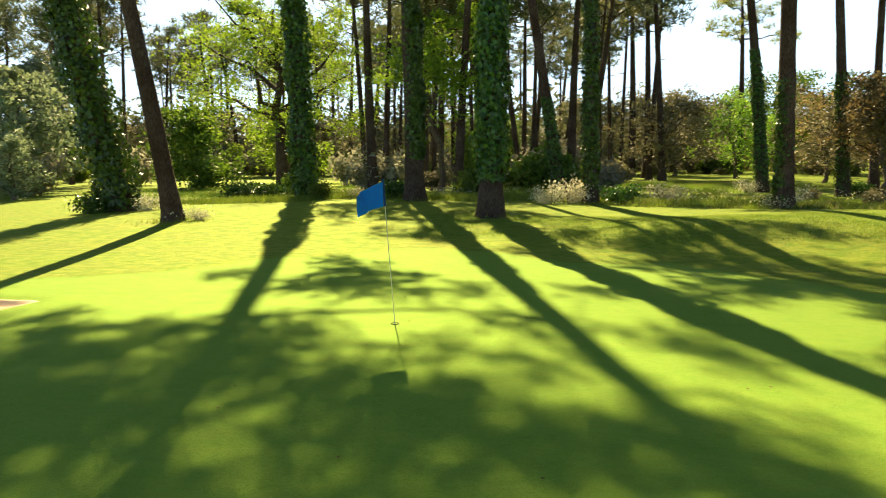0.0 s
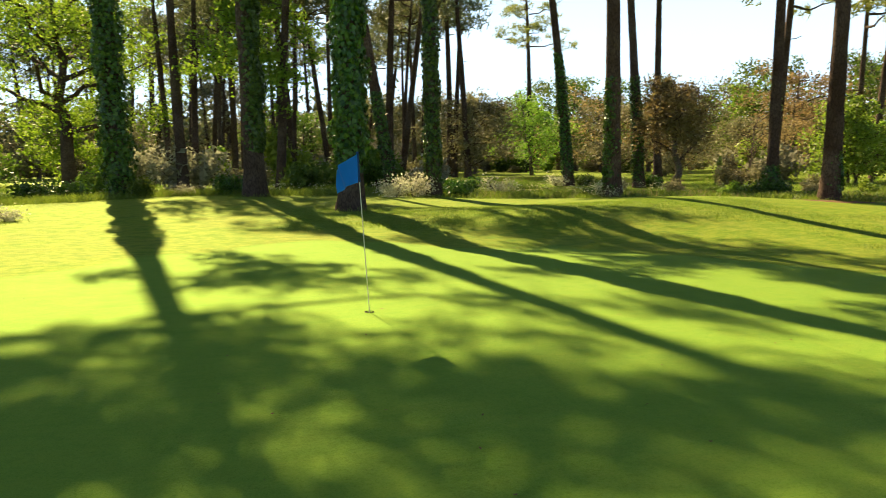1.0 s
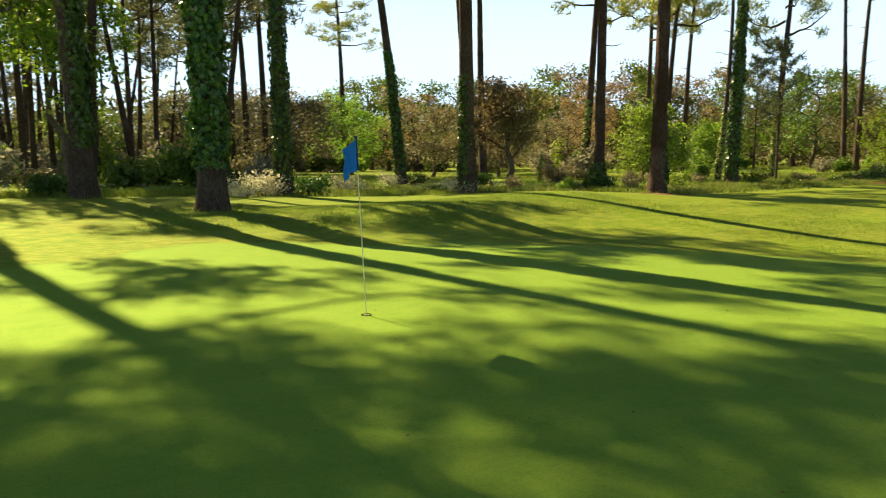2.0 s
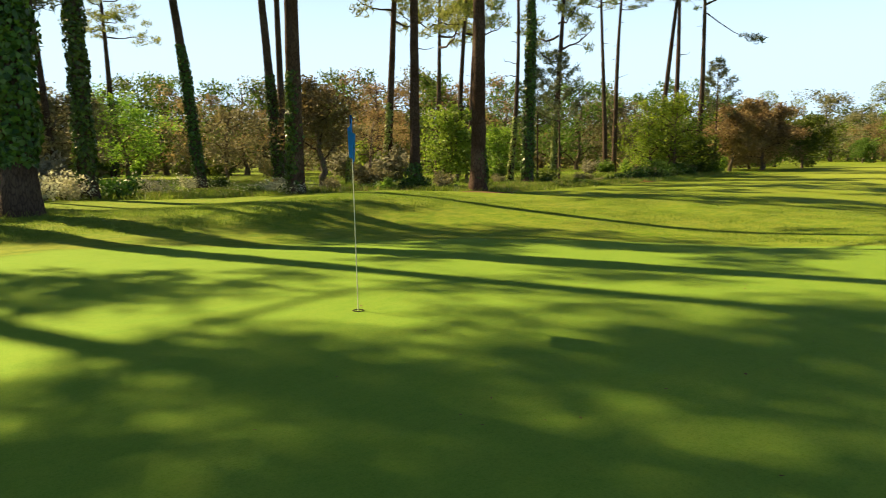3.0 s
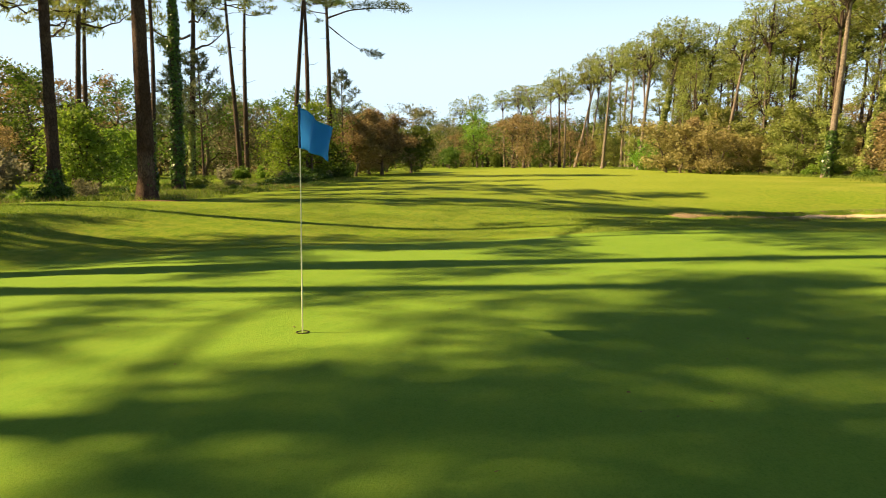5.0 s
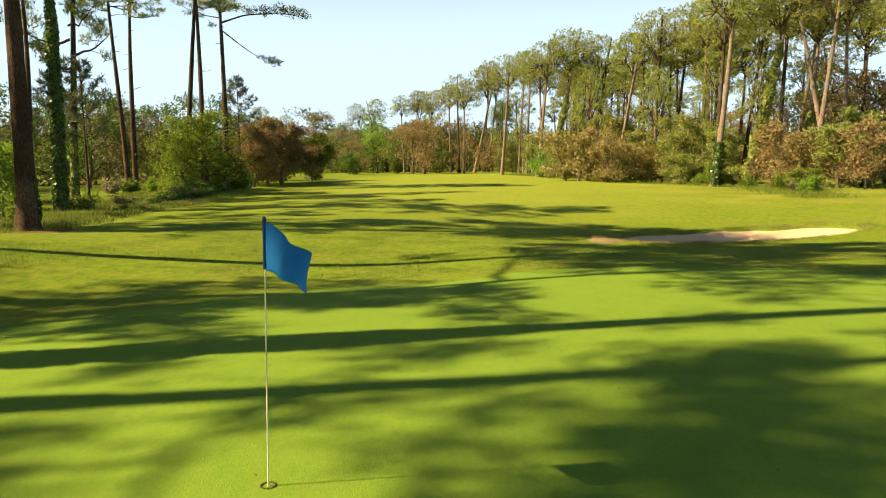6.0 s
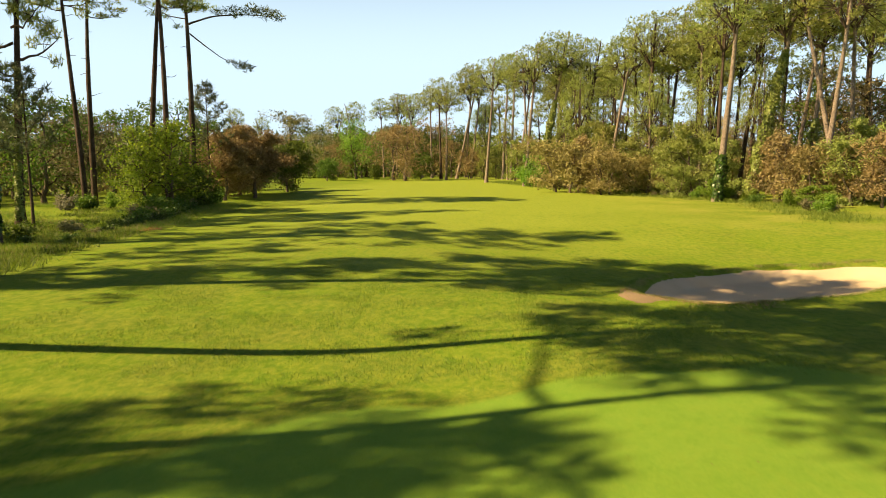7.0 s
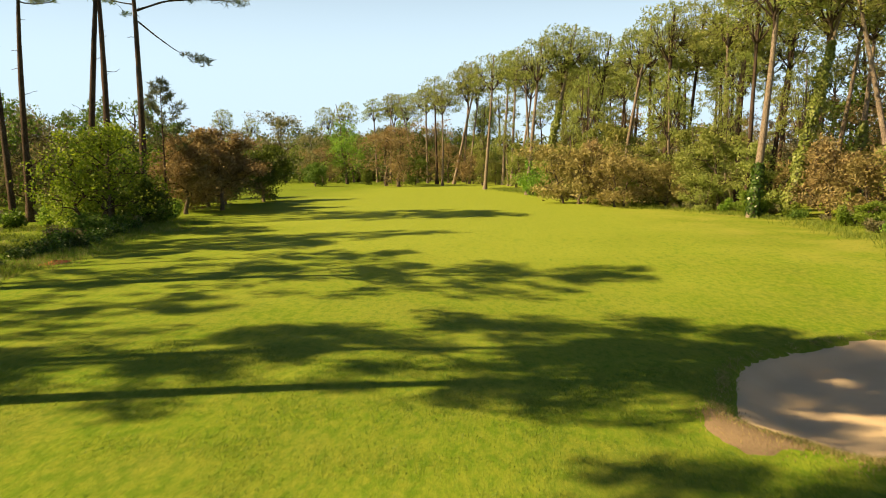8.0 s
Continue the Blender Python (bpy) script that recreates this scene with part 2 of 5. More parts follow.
M_UMBER = leaf_material("umber_leaves", (0.10, 0.075, 0.035), (0.22, 0.17, 0.08), 0.38, 0.01, 0.6, (0.14, 0.13, 0.05), glow=(1.0, 0.95, 0.8))
M_NEEDLE_PALE = leaf_material("pale_pine_needles", (0.13, 0.18, 0.10), (0.28, 0.345, 0.21), 0.42, 0.02, glow=(1.0, 1.0, 0.85))
M_GREY = leaf_material("grey_brush_leaves", (0.16, 0.165, 0.115), (0.33, 0.325, 0.235), 0.42, 0.02, 0.65, glow=(1.0, 1.0, 0.9))
M_ROUGH = leaf_material("long_grass", (0.095, 0.175, 0.022), (0.22, 0.305, 0.06), 0.45, 0.02)
M_FLOWER = leaf_material("pale_weeds", (0.42, 0.45, 0.30), (0.75, 0.76, 0.62), 0.3, 0.01, 0.8)
M_DRY = leaf_material("dry_grass", (0.22, 0.18, 0.09), (0.36, 0.31, 0.17), 0.3, 0.02, 0.8)
M_PALE_LEAF = leaf_material("pale_leaves", (0.26, 0.27, 0.17), (0.62, 0.62, 0.48), 0.4, 0.02, 0.7, glow=(1.0, 1.0, 0.85))
M_RED_SOIL = soil_material("red_soil", (0.28, 0.085, 0.04), (0.42, 0.16, 0.08))
M_EARTH = soil_material("bare_earth", (0.15, 0.105, 0.065), (0.30, 0.225, 0.15))
M_LITTER = soil_material("needle_litter", (0.10, 0.06, 0.035), (0.20, 0.12, 0.07))


# ---- mesh helpers ----
def mesh_of(name, verts, faces, material, smooth=False):
    me = bpy.data.meshes.new(name)
    verts = np.asarray(verts, dtype=np.float32).reshape(-1, 3)
    if isinstance(faces, np.ndarray):
        n, c = faces.shape
        me.vertices.add(len(verts))
        me.vertices.foreach_set("co", verts.ravel())
        me.loops.add(n * c)
        me.loops.foreach_set("vertex_index", faces.astype(np.int32).ravel())
        me.polygons.add(n)
        me.polygons.foreach_set("loop_start", np.arange(0, n * c, c, dtype=np.int32))
        me.update(calc_edges=True)
        me.validate()
    else:
        me.from_pydata([tuple(v) for v in verts.tolist()], [], faces)
        me.update()
    if smooth:
        me.polygons.foreach_set("use_smooth", np.ones(len(me.polygons), dtype=bool))
    me.materials.append(material)
    return me


def child(name, me, parent, label=""):
    ob = new(name, me)
    ob.parent = parent
    if label:
        ob["label"] = label
    return ob


def tube(points, radii, sides=10, wobble=0.0, r=rng, cap=True):
    """Vertices and quads of a tapered tube along points."""
    points = np.asarray(points, float)
    radii = np.asarray(radii, float)
    n = len(points)
    tan = np.gradient(points, axis=0)
    tan /= np.linalg.norm(tan, axis=1)[:, None] + 1e-9
    ref = np.where(np.abs(tan[:, 2:3]) > 0.8, np.array([[1.0, 0, 0]]), np.array([[0, 0, 1.0]]))
    u = np.cross(tan, ref)
    u /= np.linalg.norm(u, axis=1)[:, None] + 1e-9
    w = np.cross(tan, u)
    ang = np.linspace(0, 2 * np.pi, sides, endpoint=False)
    rad = radii[:, None] * (1 + wobble * r.normal(size=(n, sides)))
    v = points[:, None, :] + rad[..., None] * (np.cos(ang)[None, :, None] * u[:, None, :] + np.sin(ang)[None, :, None] * w[:, None, :])
    i = np.arange(n - 1)[:, None] * sides
    j = np.arange(sides)[None, :]
    k = (j + 1) % sides
    f = np.stack([i + j, i + k, i + sides + k, i + sides + j], -1).reshape(-1, 4)
    return v.reshape(-1, 3), f


def joined(parts):
    vs, fs, n = [], [], 0
    for v, f in parts:
        vs.append(v)
        fs.append(f + n)
        n += len(v)
    return np.concatenate(vs), np.concatenate(fs)


def unit(v):
    return v / (np.linalg.norm(v, axis=-1, keepdims=True) + 1e-9)


def leaves(centres, size, r, aim=None, spread=1.0, stretch=1.6, vary=0.35, corners=4):
    """One leaf at each centre: four-cornered and folded, or a plain three-cornered one for far trees. aim: the way it points."""
    n = len(centres)
    a = r.normal(size=(n, 3)) * spread
    if aim is not None:
        a = a + aim
    a = unit(a)
    b = unit(np.cross(a, r.normal(size=(n, 3))))
    c = np.cross(a, b)
    s = size * (1 + vary * r.uniform(-1, 1, size=n))[:, None]
    p0 = centres - a * s * 0.5 * stretch
    p2 = centres + a * s * 0.5 * stretch
    p1 = centres + b * s * 0.42 + c * s * 0.12
    p3 = centres - b * s * 0.42 + c * s * 0.12
    if corners == 3:
        v = np.stack([p0 - b * s * 0.38, p0 + b * s * 0.45, p2], 1).reshape(-1, 3)
        return v, np.arange(3 * n).reshape(-1, 3)
    v = np.stack([p0, p1, p2, p3], 1).reshape(-1, 3)
    return v, np.arange(4 * n).reshape(-1, 4)


def needle_tufts(centres, length, r, up=0.6, per=4, width=0.16):
    """Sprays of slim needle bundles; three-cornered blades from each centre."""
    n = len(centres)
    c = np.repeat(centres, per, axis=0)
    d = unit(r.normal(size=(n * per, 3)) + np.array([0, 0, up]))
    s = unit(np.cross(d, r.normal(size=(n * per, 3))))
    L = length * r.uniform(0.6, 1.25, size=(n * per, 1))
    v = np.stack([c - s * L * width * 0.5, c + s * L * width * 0.5, c + d * L], 1).reshape(-1, 3)
    return v, np.arange(3 * n * per).reshape(-1, 3)


def in_ball(n, r, rx=1.0, ry=None, rz=None):
    p = unit(r.normal(size=(n, 3))) * (r.uniform(0, 1, size=(n, 1)) ** 0.45)
    return p * np.array([rx, rx if ry is None else ry, rx if rz is None else rz])


def curve_points(a, b, sag, n, r, jitter=0.0):
    t = np.linspace(0, 1, n)[:, None]
    p = np.asarray(a) * (1 - t) + np.asarray(b) * t
    p[:, 2] += sag * 4 * (t * (1 - t))[:, 0]
    if jitter:
        k = r.normal(size=(n, 3)) * jitter
        k[0] = 0
        p += k * np.minimum(1, t * 3)
    return p


# ---- the ground ----
def height(x, y):
    x, y = np.asarray(x, float), np.asarray(y, float)
    h = 0.55 * G2(x, y, -5, 31, 11, 8) + 0.32 * G2(x, y, 13, 27, 6, 4)
    h += -0.45 * G2(x, y, 13, 13, 6, 5) - 0.16 * G2(x, y, 6, 18, 4, 4) + 0.30 * G2(x, y, 7, 23, 6, 2.6) - 0.14 * G2(x, y, 6.5, 18, 5.5, 2.2)
    h += -1.15 * G2(x, y, 32, 0, 15, 13) - 0.25 * G2(x, y, 50, 34, 20, 14)
    h += -0.45 * G2(x, y, 72, -16, 34, 16)
    h += 0.05 * np.sin(x * 0.23 + 1) * np.sin(y * 0.19) * (1 - G2(x, y, 0, 8, 12, 12))
    far = np.clip((np.hypot(x - 20, y - 20) - 260) / 900, 0, 1)
    h += far * 16
    d = bunker_depth(x, y)
    return h - d


BUNKERS = ((26.8, -1.6, 3.45, 7.7, 0.76, 0.58), (-9.3, 10.6, 1.9, 0.8, 0.3, 0.18))


def bunker_field(x, y, b):
    cx, cy, rx, ry, turn, deep = b
    c, s = math.cos(turn), math.sin(turn)
    u, v = ((x - cx) * c + (y - cy) * s) / rx, (-(x - cx) * s + (y - cy) * c) / ry
    a = np.arctan2(v, u)
    return np.hypot(u, v) / (1 + 0.10 * np.sin(2 * a + 0.6) + 0.07 * np.sin(3 * a + 2.0) + 0.03 * np.sin(7 * a))


def bunker_depth(x, y):
    d = np.zeros_like(np.asarray(x, float))
    for b in BUNKERS:
        q = bunker_field(x, y, b)
        d = d + b[5] * np.clip((1.0 - q) / 0.22, 0, 1) * (0.75 + 0.25 * np.clip(1 - q, 0, 1)) - 0.12 * np.exp(-((q - 1.08) / 0.07) ** 2)
    return d


def axis(lo, hi, dense_lo, dense_hi, step, grow=1.16):
    mid = list(np.arange(dense_lo, dense_hi + 1e-6, step))
    s, v = step, dense_hi
    while v < hi:
        s *= grow
        v += s
        mid.append(v)
    s, v = step, dense_lo
    while v > lo:
        s *= grow
        v -= s
        mid.insert(0, v)
    return np.array(mid)


gx, gy = axis(-1500, 1700, -16, 44, 0.36), axis(-1500, 1700, -12, 36, 0.36)
GX, GY = np.meshgrid(gx, gy)
GZ = height(GX, GY)
cols = len(gx)
ii = (np.arange(len(gy) - 1)[:, None] * cols + np.arange(cols - 1)[None, :]).ravel()
ground = new("ground", mesh_of("ground", np.stack([GX, GY, GZ], -1), np.stack([ii, ii + 1, ii + 1 + cols, ii + cols], -1), M_TURF, True))
tagged(ground, "mown green turf of a golf course, with a putting green", "grass", kind="structure")


def hz(x, y):
    return float(height(x, y))


def sand_sheet(b, label):
    cx, cy, rx, ry, turn, deep = b
    n, rings = 84, 30
    verts, faces = [], []
    c, s = math.cos(turn), math.sin(turn)
    for i in range(rings + 1):
        q = 1.0 * i / rings
        for j in range(n):
            a = 2 * math.pi * j / n
            f = q * (1 + 0.10 * math.sin(2 * a + 0.6) + 0.07 * math.sin(3 * a + 2.0) + 0.03 * math.sin(7 * a))
            u, v = f * rx * math.cos(a), f * ry * math.sin(a)
            x, y = cx + u * c - v * s, cy + u * s + v * c
            t = min(1.0, max(0.0, (q - 0.93) / 0.06))
            lift = 0.07 * (1 - t) - 0.05 * t + 0.03 * noise.noise(Vector((x * 1.1, y * 1.1, 0)))
            verts.append((x, y, hz(x, y) + lift))
    for i in range(rings):
        for j in range(n):
            k = (j + 1) % n
            faces.append((i * n + j, i * n + k, (i + 1) * n + k, (i + 1) * n + j))
    ob = new("bunker_sand", mesh_of("bunker_sand", verts, faces, M_SAND, True))
    return tagged(ob, label, "sand bunker", kind="structure")


sand_sheet(BUNKERS[0], "pale raked sand of a fairway bunker with grass lip")
sand_sheet(BUNKERS[1], "small pale sand bunker beside the putting green")


# ---- trees: the parts that many share ----
def pine_crown(seed, tall=9.0, wide=4.2, limbs=12, pads=6, tufts=46, length=0.34, needle=None, flat=0.45, per=4, slim=1.0):
    """Limbs and foliage of a pine, above the origin. Returns limb meshes and the foliage mesh."""
    r = np.random.default_rng(seed)
    limb_meshes, centres = [], []
    for i in range(limbs):
        f = (i + 0.5) / limbs
        z0 = tall * (0.02 + 0.88 * f)
        reach = wide * (1.0 - 0.62 * f ** 1.6) * r.uniform(0.65, 1.15)
        a = 2.4 * i + r.uniform(-0.5, 0.5)
        d = np.array([math.cos(a), math.sin(a), 0.0])
        end = d * reach + np.array([0, 0, z0 + reach * r.uniform(0.15, 0.55)])
        pts = curve_points((0, 0, z0), end, -0.10 * reach, 8, r, 0.09)
        rad0 = (0.022 + 0.013 * reach) * slim
        parts = [tube(pts, np.linspace(rad0, 0.018, 8), 6, 0.08, r)]
        for p in range(pads):
            s = 0.38 + 0.62 * (p + 1) / pads
            at = pts[min(7, int(s * 7))]
            side = r.normal(size=3) * np.array([0.75, 0.75, 0.3]) * reach * 0.30
            c = at + side + np.array([0, 0, 0.2])
            if p < pads - 1 and per > 3:
                parts.append(tube(curve_points(at, c, 0.1, 3, r, 0.04), np.linspace(0.028, 0.01, 3), 3, 0, r))
            R = r.uniform(0.55, 1.05) * (0.8 + 0.06 * reach) * (1.0 if per > 3 else 1.35)
            centres.append(c + in_ball(int(tufts * R / (1.0 if per > 3 else 1.35)), r, R, R, R * flat) + np.array([0, 0, 0.1]))
        limb_meshes.append(mesh_of("limb", *joined(parts), M_TWIG, True))
    top = np.array([0, 0, tall * 0.94])
    for p in range(4):
        centres.append(top + r.normal(size=3) * np.array([0.9, 0.9, 0.35]) + in_ball(int(tufts), r, 0.9, 0.9, 0.5))
    v, f = needle_tufts(np.concatenate(centres), length, r, 0.55, per, 0.2)
    return limb_meshes, mesh_of("crown", v, f, needle or M_NEEDLE)


def dome_crown(seed, tall=7.0, wide=3.8, clumps=34, tufts=46, length=0.36, needle=None, arms=6):
    """Rounded crown of an old maritime pine: needle clumps on forking limbs, densest on top of the dome."""
    r = np.random.default_rng(seed)
    spots = []
    for i in range(clumps):
        h = 1.0 - 1.32 * (i + 0.5) / clumps
        a = 2.39996 * i + r.uniform(-0.3, 0.3)
        q = math.sqrt(max(0.0, 1 - h * h)) * r.uniform(0.72, 1.08)
        spots.append((wide * q * math.cos(a), wide * q * math.sin(a), tall * (0.40 + 0.56 * h) + r.normal() * 0.25))
    for i in range(clumps // 4):
        spots.append(tuple(r.normal(size=3) * np.array([0.36 * wide, 0.36 * wide, 0.12 * tall]) + np.array([0, 0, 0.55 * tall])))
    spots = np.array(spots)
    groups = [[] for _ in range(arms)]
    for q in spots:
        groups[int((math.atan2(q[1], q[0]) + math.pi) / (2 * math.pi) * arms) % arms].append(q)
    limb_meshes = []
    for g in groups:
        if not g:
            continue
        mid = np.mean(g, axis=0) * np.array([0.5, 0.5, 0.75])
        root = np.array([0, 0, max(0.0, mid[2] - 0.22 * tall)])
        parts = [tube(curve_points(root, mid, -0.1, 5, r, 0.06), np.linspace(0.10, 0.06, 5), 5, 0.05, r)]
        for q in g:
            parts.append(tube(curve_points(mid, q, -0.12, 4, r, 0.08), np.linspace(0.055, 0.02, 4), 3, 0, r))
        limb_meshes.append(mesh_of("limb", *joined(parts), M_TWIG, True))
    parts = [tube(np.array([[0, 0, -0.3], [0.05, 0, 0.3 * tall], [0.0, 0.06, 0.8 * tall]]), [0.13, 0.10, 0.03], 5, 0, r)]
    limb_meshes.append(mesh_of("limb", *joined(parts), M_TWIG, True))
    centres = []
    for q in spots:
        R = r.uniform(0.6, 1.25) * wide / 3.8
        c = in_ball(int(tufts * R * r.uniform(0.8, 1.2)), r, R * 1.1, R * 1.1, R * 0.62)
        centres.append(q + c)
    v, f = needle_tufts(np.concatenate(centres), length, r, 0.35, 3, 0.31)
    return limb_meshes, mesh_of("crown", v, f, needle or M_NEEDLE)


def spine(base, lean, tall, bend, r):
    """A function of height above the ground, giving the trunk's axis (local)."""
    ph, ph2 = r.uniform(0, 6.28), r.uniform(0, 6.28)

    def at(z):
        z = np.asarray(z, float)
        t = z / tall
        x = lean[0] * z + bend * (np.sin(3.1 * t + ph) - math.sin(ph))
        y = lean[1] * z + bend * (np.sin(2.7 * t + ph2) - math.sin(ph2))
        return np.stack([x, y, z], -1)
    return at


def trunk_mesh(at, tall, radius, r, material, sides=14, flare=0.55, rings=26):
    z = np.linspace(0, 1, rings) ** 1.25 * tall
    pts = at(z)
    pts[0, 2] = -0.35
    rad = radius * (1 - 0.72 * (z / tall) ** 1.15) * (1 + flare * np.exp(-z / 0.45))
    v, f = tube(pts, rad, sides, 0.035, r)
    ang = np.arctan2(v[:, 1] - np.repeat(pts[:, 1], sides), v[:, 0] - np.repeat(pts[:, 0], sides))
    low = np.exp(-np.clip(v[:, 2], 0, None) / 0.4)
    lobes = 0.16 * radius * low * np.sin(ang * 5 + r.uniform(0, 6))
    v[:, 0] += np.cos(ang) * lobes
    v[:, 1] += np.sin(ang) * lobes
    return mesh_of("trunk", v, f, material, True)


def ivy_leaves(at, tall, radius, z0, z1, thick, count, r, size, material, lopside=None):
    """Ivy on a trunk: leaves in shaggy clumps out from the bark, thinning towards both ends."""
    z = r.uniform(0, 1, size=count)
    z = z0 + (z1 - z0) * z
    a = r.uniform(0, 2 * np.pi, size=count)
    if lopside is not None:
        a = lopside + r.normal(size=count) * 0.6
    t = (z - z0) / (z1 - z0)
    lump = 0.55 + 0.45 * np.sin(z * 2.1 + 1.7 * np.sin(a + z)) * np.sin(a * 2 + z * 1.3 + 1)
    env = np.clip(np.minimum(t / 0.10 + 0.25, (1 - t) / 0.25 + 0.15), 0.12, 1)
    bark = radius * (1 - 0.72 * (z / tall) ** 1.15)
    rr = bark * 0.98 + thick * lump * env * r.uniform(0.15, 1.0, size=count) ** 0.7
    p = at(z)
    out = np.stack([np.cos(a), np.sin(a), np.zeros(count)], -1)
    c = p + out * rr[:, None]
    n = count
    nrm = unit(out + r.normal(size=(n, 3)) * 0.45)
    down = unit(np.array([0, 0, -1.0]) + r.normal(size=(n, 3)) * 0.5)
    s = unit(np.cross(nrm, down))
    d = np.cross(s, nrm)
    L = size * r.uniform(0.6, 1.3, size=(n, 1))
    v = np.stack([c - d * L * 0.5, c + s * L * 0.52 - d * L * 0.12, c + d * L * 0.62 + nrm * L * 0.12, c - s * L * 0.52 - d * L * 0.12], 1).reshape(-1, 3)
    return mesh_of("ivy", v, np.arange(4 * n).reshape(-1, 4), material)


def stub_mesh(a, d, length, rad, r):
    pts = curve_points(a, np.asarray(a) + np.asarray(d) * length, -0.04 * length, 5, r, 0.04 * length)
    return mesh_of("dead_branch", *tube(pts, np.linspace(rad, rad * 0.35, 5), 5, 0.1, r), M_TWIG, True)


CROWNS = [pine_crown(100 + s, 8.5 + 0.6 * s, 4.2 + 0.3 * s, 12 + s % 3, 6, 44, 0.38) for s in range(5)]
THIN_CROWN = pine_crown(119, 8.5, 4.4, 9, 4, 26, 0.38)
WOOD_CROWNS = [pine_crown(140 + s, 8.5, 4.8, 9, 5, 20, 0.72, M_NEEDLE_SHADED, 0.45, 3) for s in range(3)]
DENSE_CROWNS = [pine_crown(120 + s, 9.5, 5.6, 19, 9, 44, 0.42, None, 0.5, 4, 0.7) for s in range(3)]
FOREST_CROWNS = [dome_crown(160 + s, 8.0 + 0.4 * s, 3.9 - 0.12 * s, 38 + 2 * s, 33, 0.36) for s in range(4)]
LIGHT_CROWNS = [dome_crown(180 + s, 8.6, 4.4, 30, 26, 0.50) for s in range(2)]


def pine(x, y, radius, lean=(0, 0), tall=22.0, seed=0, bark=None, crown=None, crown_at=0.60, crown_scale=1.0, bend=0.25,
         ivy=None, stubs=0, label="", group="pines round the green", crown_turn=None, rings=26):
    """A tall pine: flared trunk, limbs, needle crown; ivy = (z0, z1, thickness, count, leaf size, material)."""
    r = np.random.default_rng(1000 + seed)
    root = new("pine_tree")
    root.location = (x, y, hz(x, y))
    tagged(root, label or "tall bare-trunked pine with a high needle crown", "tree", group)
    at = spine((x, y), lean, tall, bend, r)
    child("trunk", trunk_mesh(at, tall * 0.97, radius, r, bark or M_BARK, 14 if rings > 20 else 9, 0.55, rings), root)
    limb_meshes, foliage = crown or CROWNS[seed % len(CROWNS)]
    zc = tall * crown_at
    turn = r.uniform(0, 6.28) if crown_turn is None else crown_turn
    p = at(zc)
    m = Matrix.LocRotScale(Vector(p), Euler((-lean[1] * 0.8, lean[0] * 0.8, turn)), Vector((crown_scale, crown_scale, tall * (1 - crown_at) / 9.0)))
    for me in limb_meshes:
        child("limb", me, root).matrix_local = m
    child("crown", foliage, root).matrix_local = m
    if ivy:
        z0, z1, thick, count, size, mat = ivy[:6]
        child("ivy", ivy_leaves(at, tall, radius, z0, z1, thick, count, r, size, mat, ivy[6] if len(ivy) > 6 else None), root, "ivy climbing the trunk")
    for i in range(stubs):
        z = tall * r.uniform(0.3, crown_at + 0.05)
        a = r.uniform(0, 6.28)
        child("dead_branch", stub_mesh(at(z), (math.cos(a), math.sin(a), r.uniform(-0.1, 0.35)), r.uniform(0.35, 1.5), 0.035, r), root)
    return root


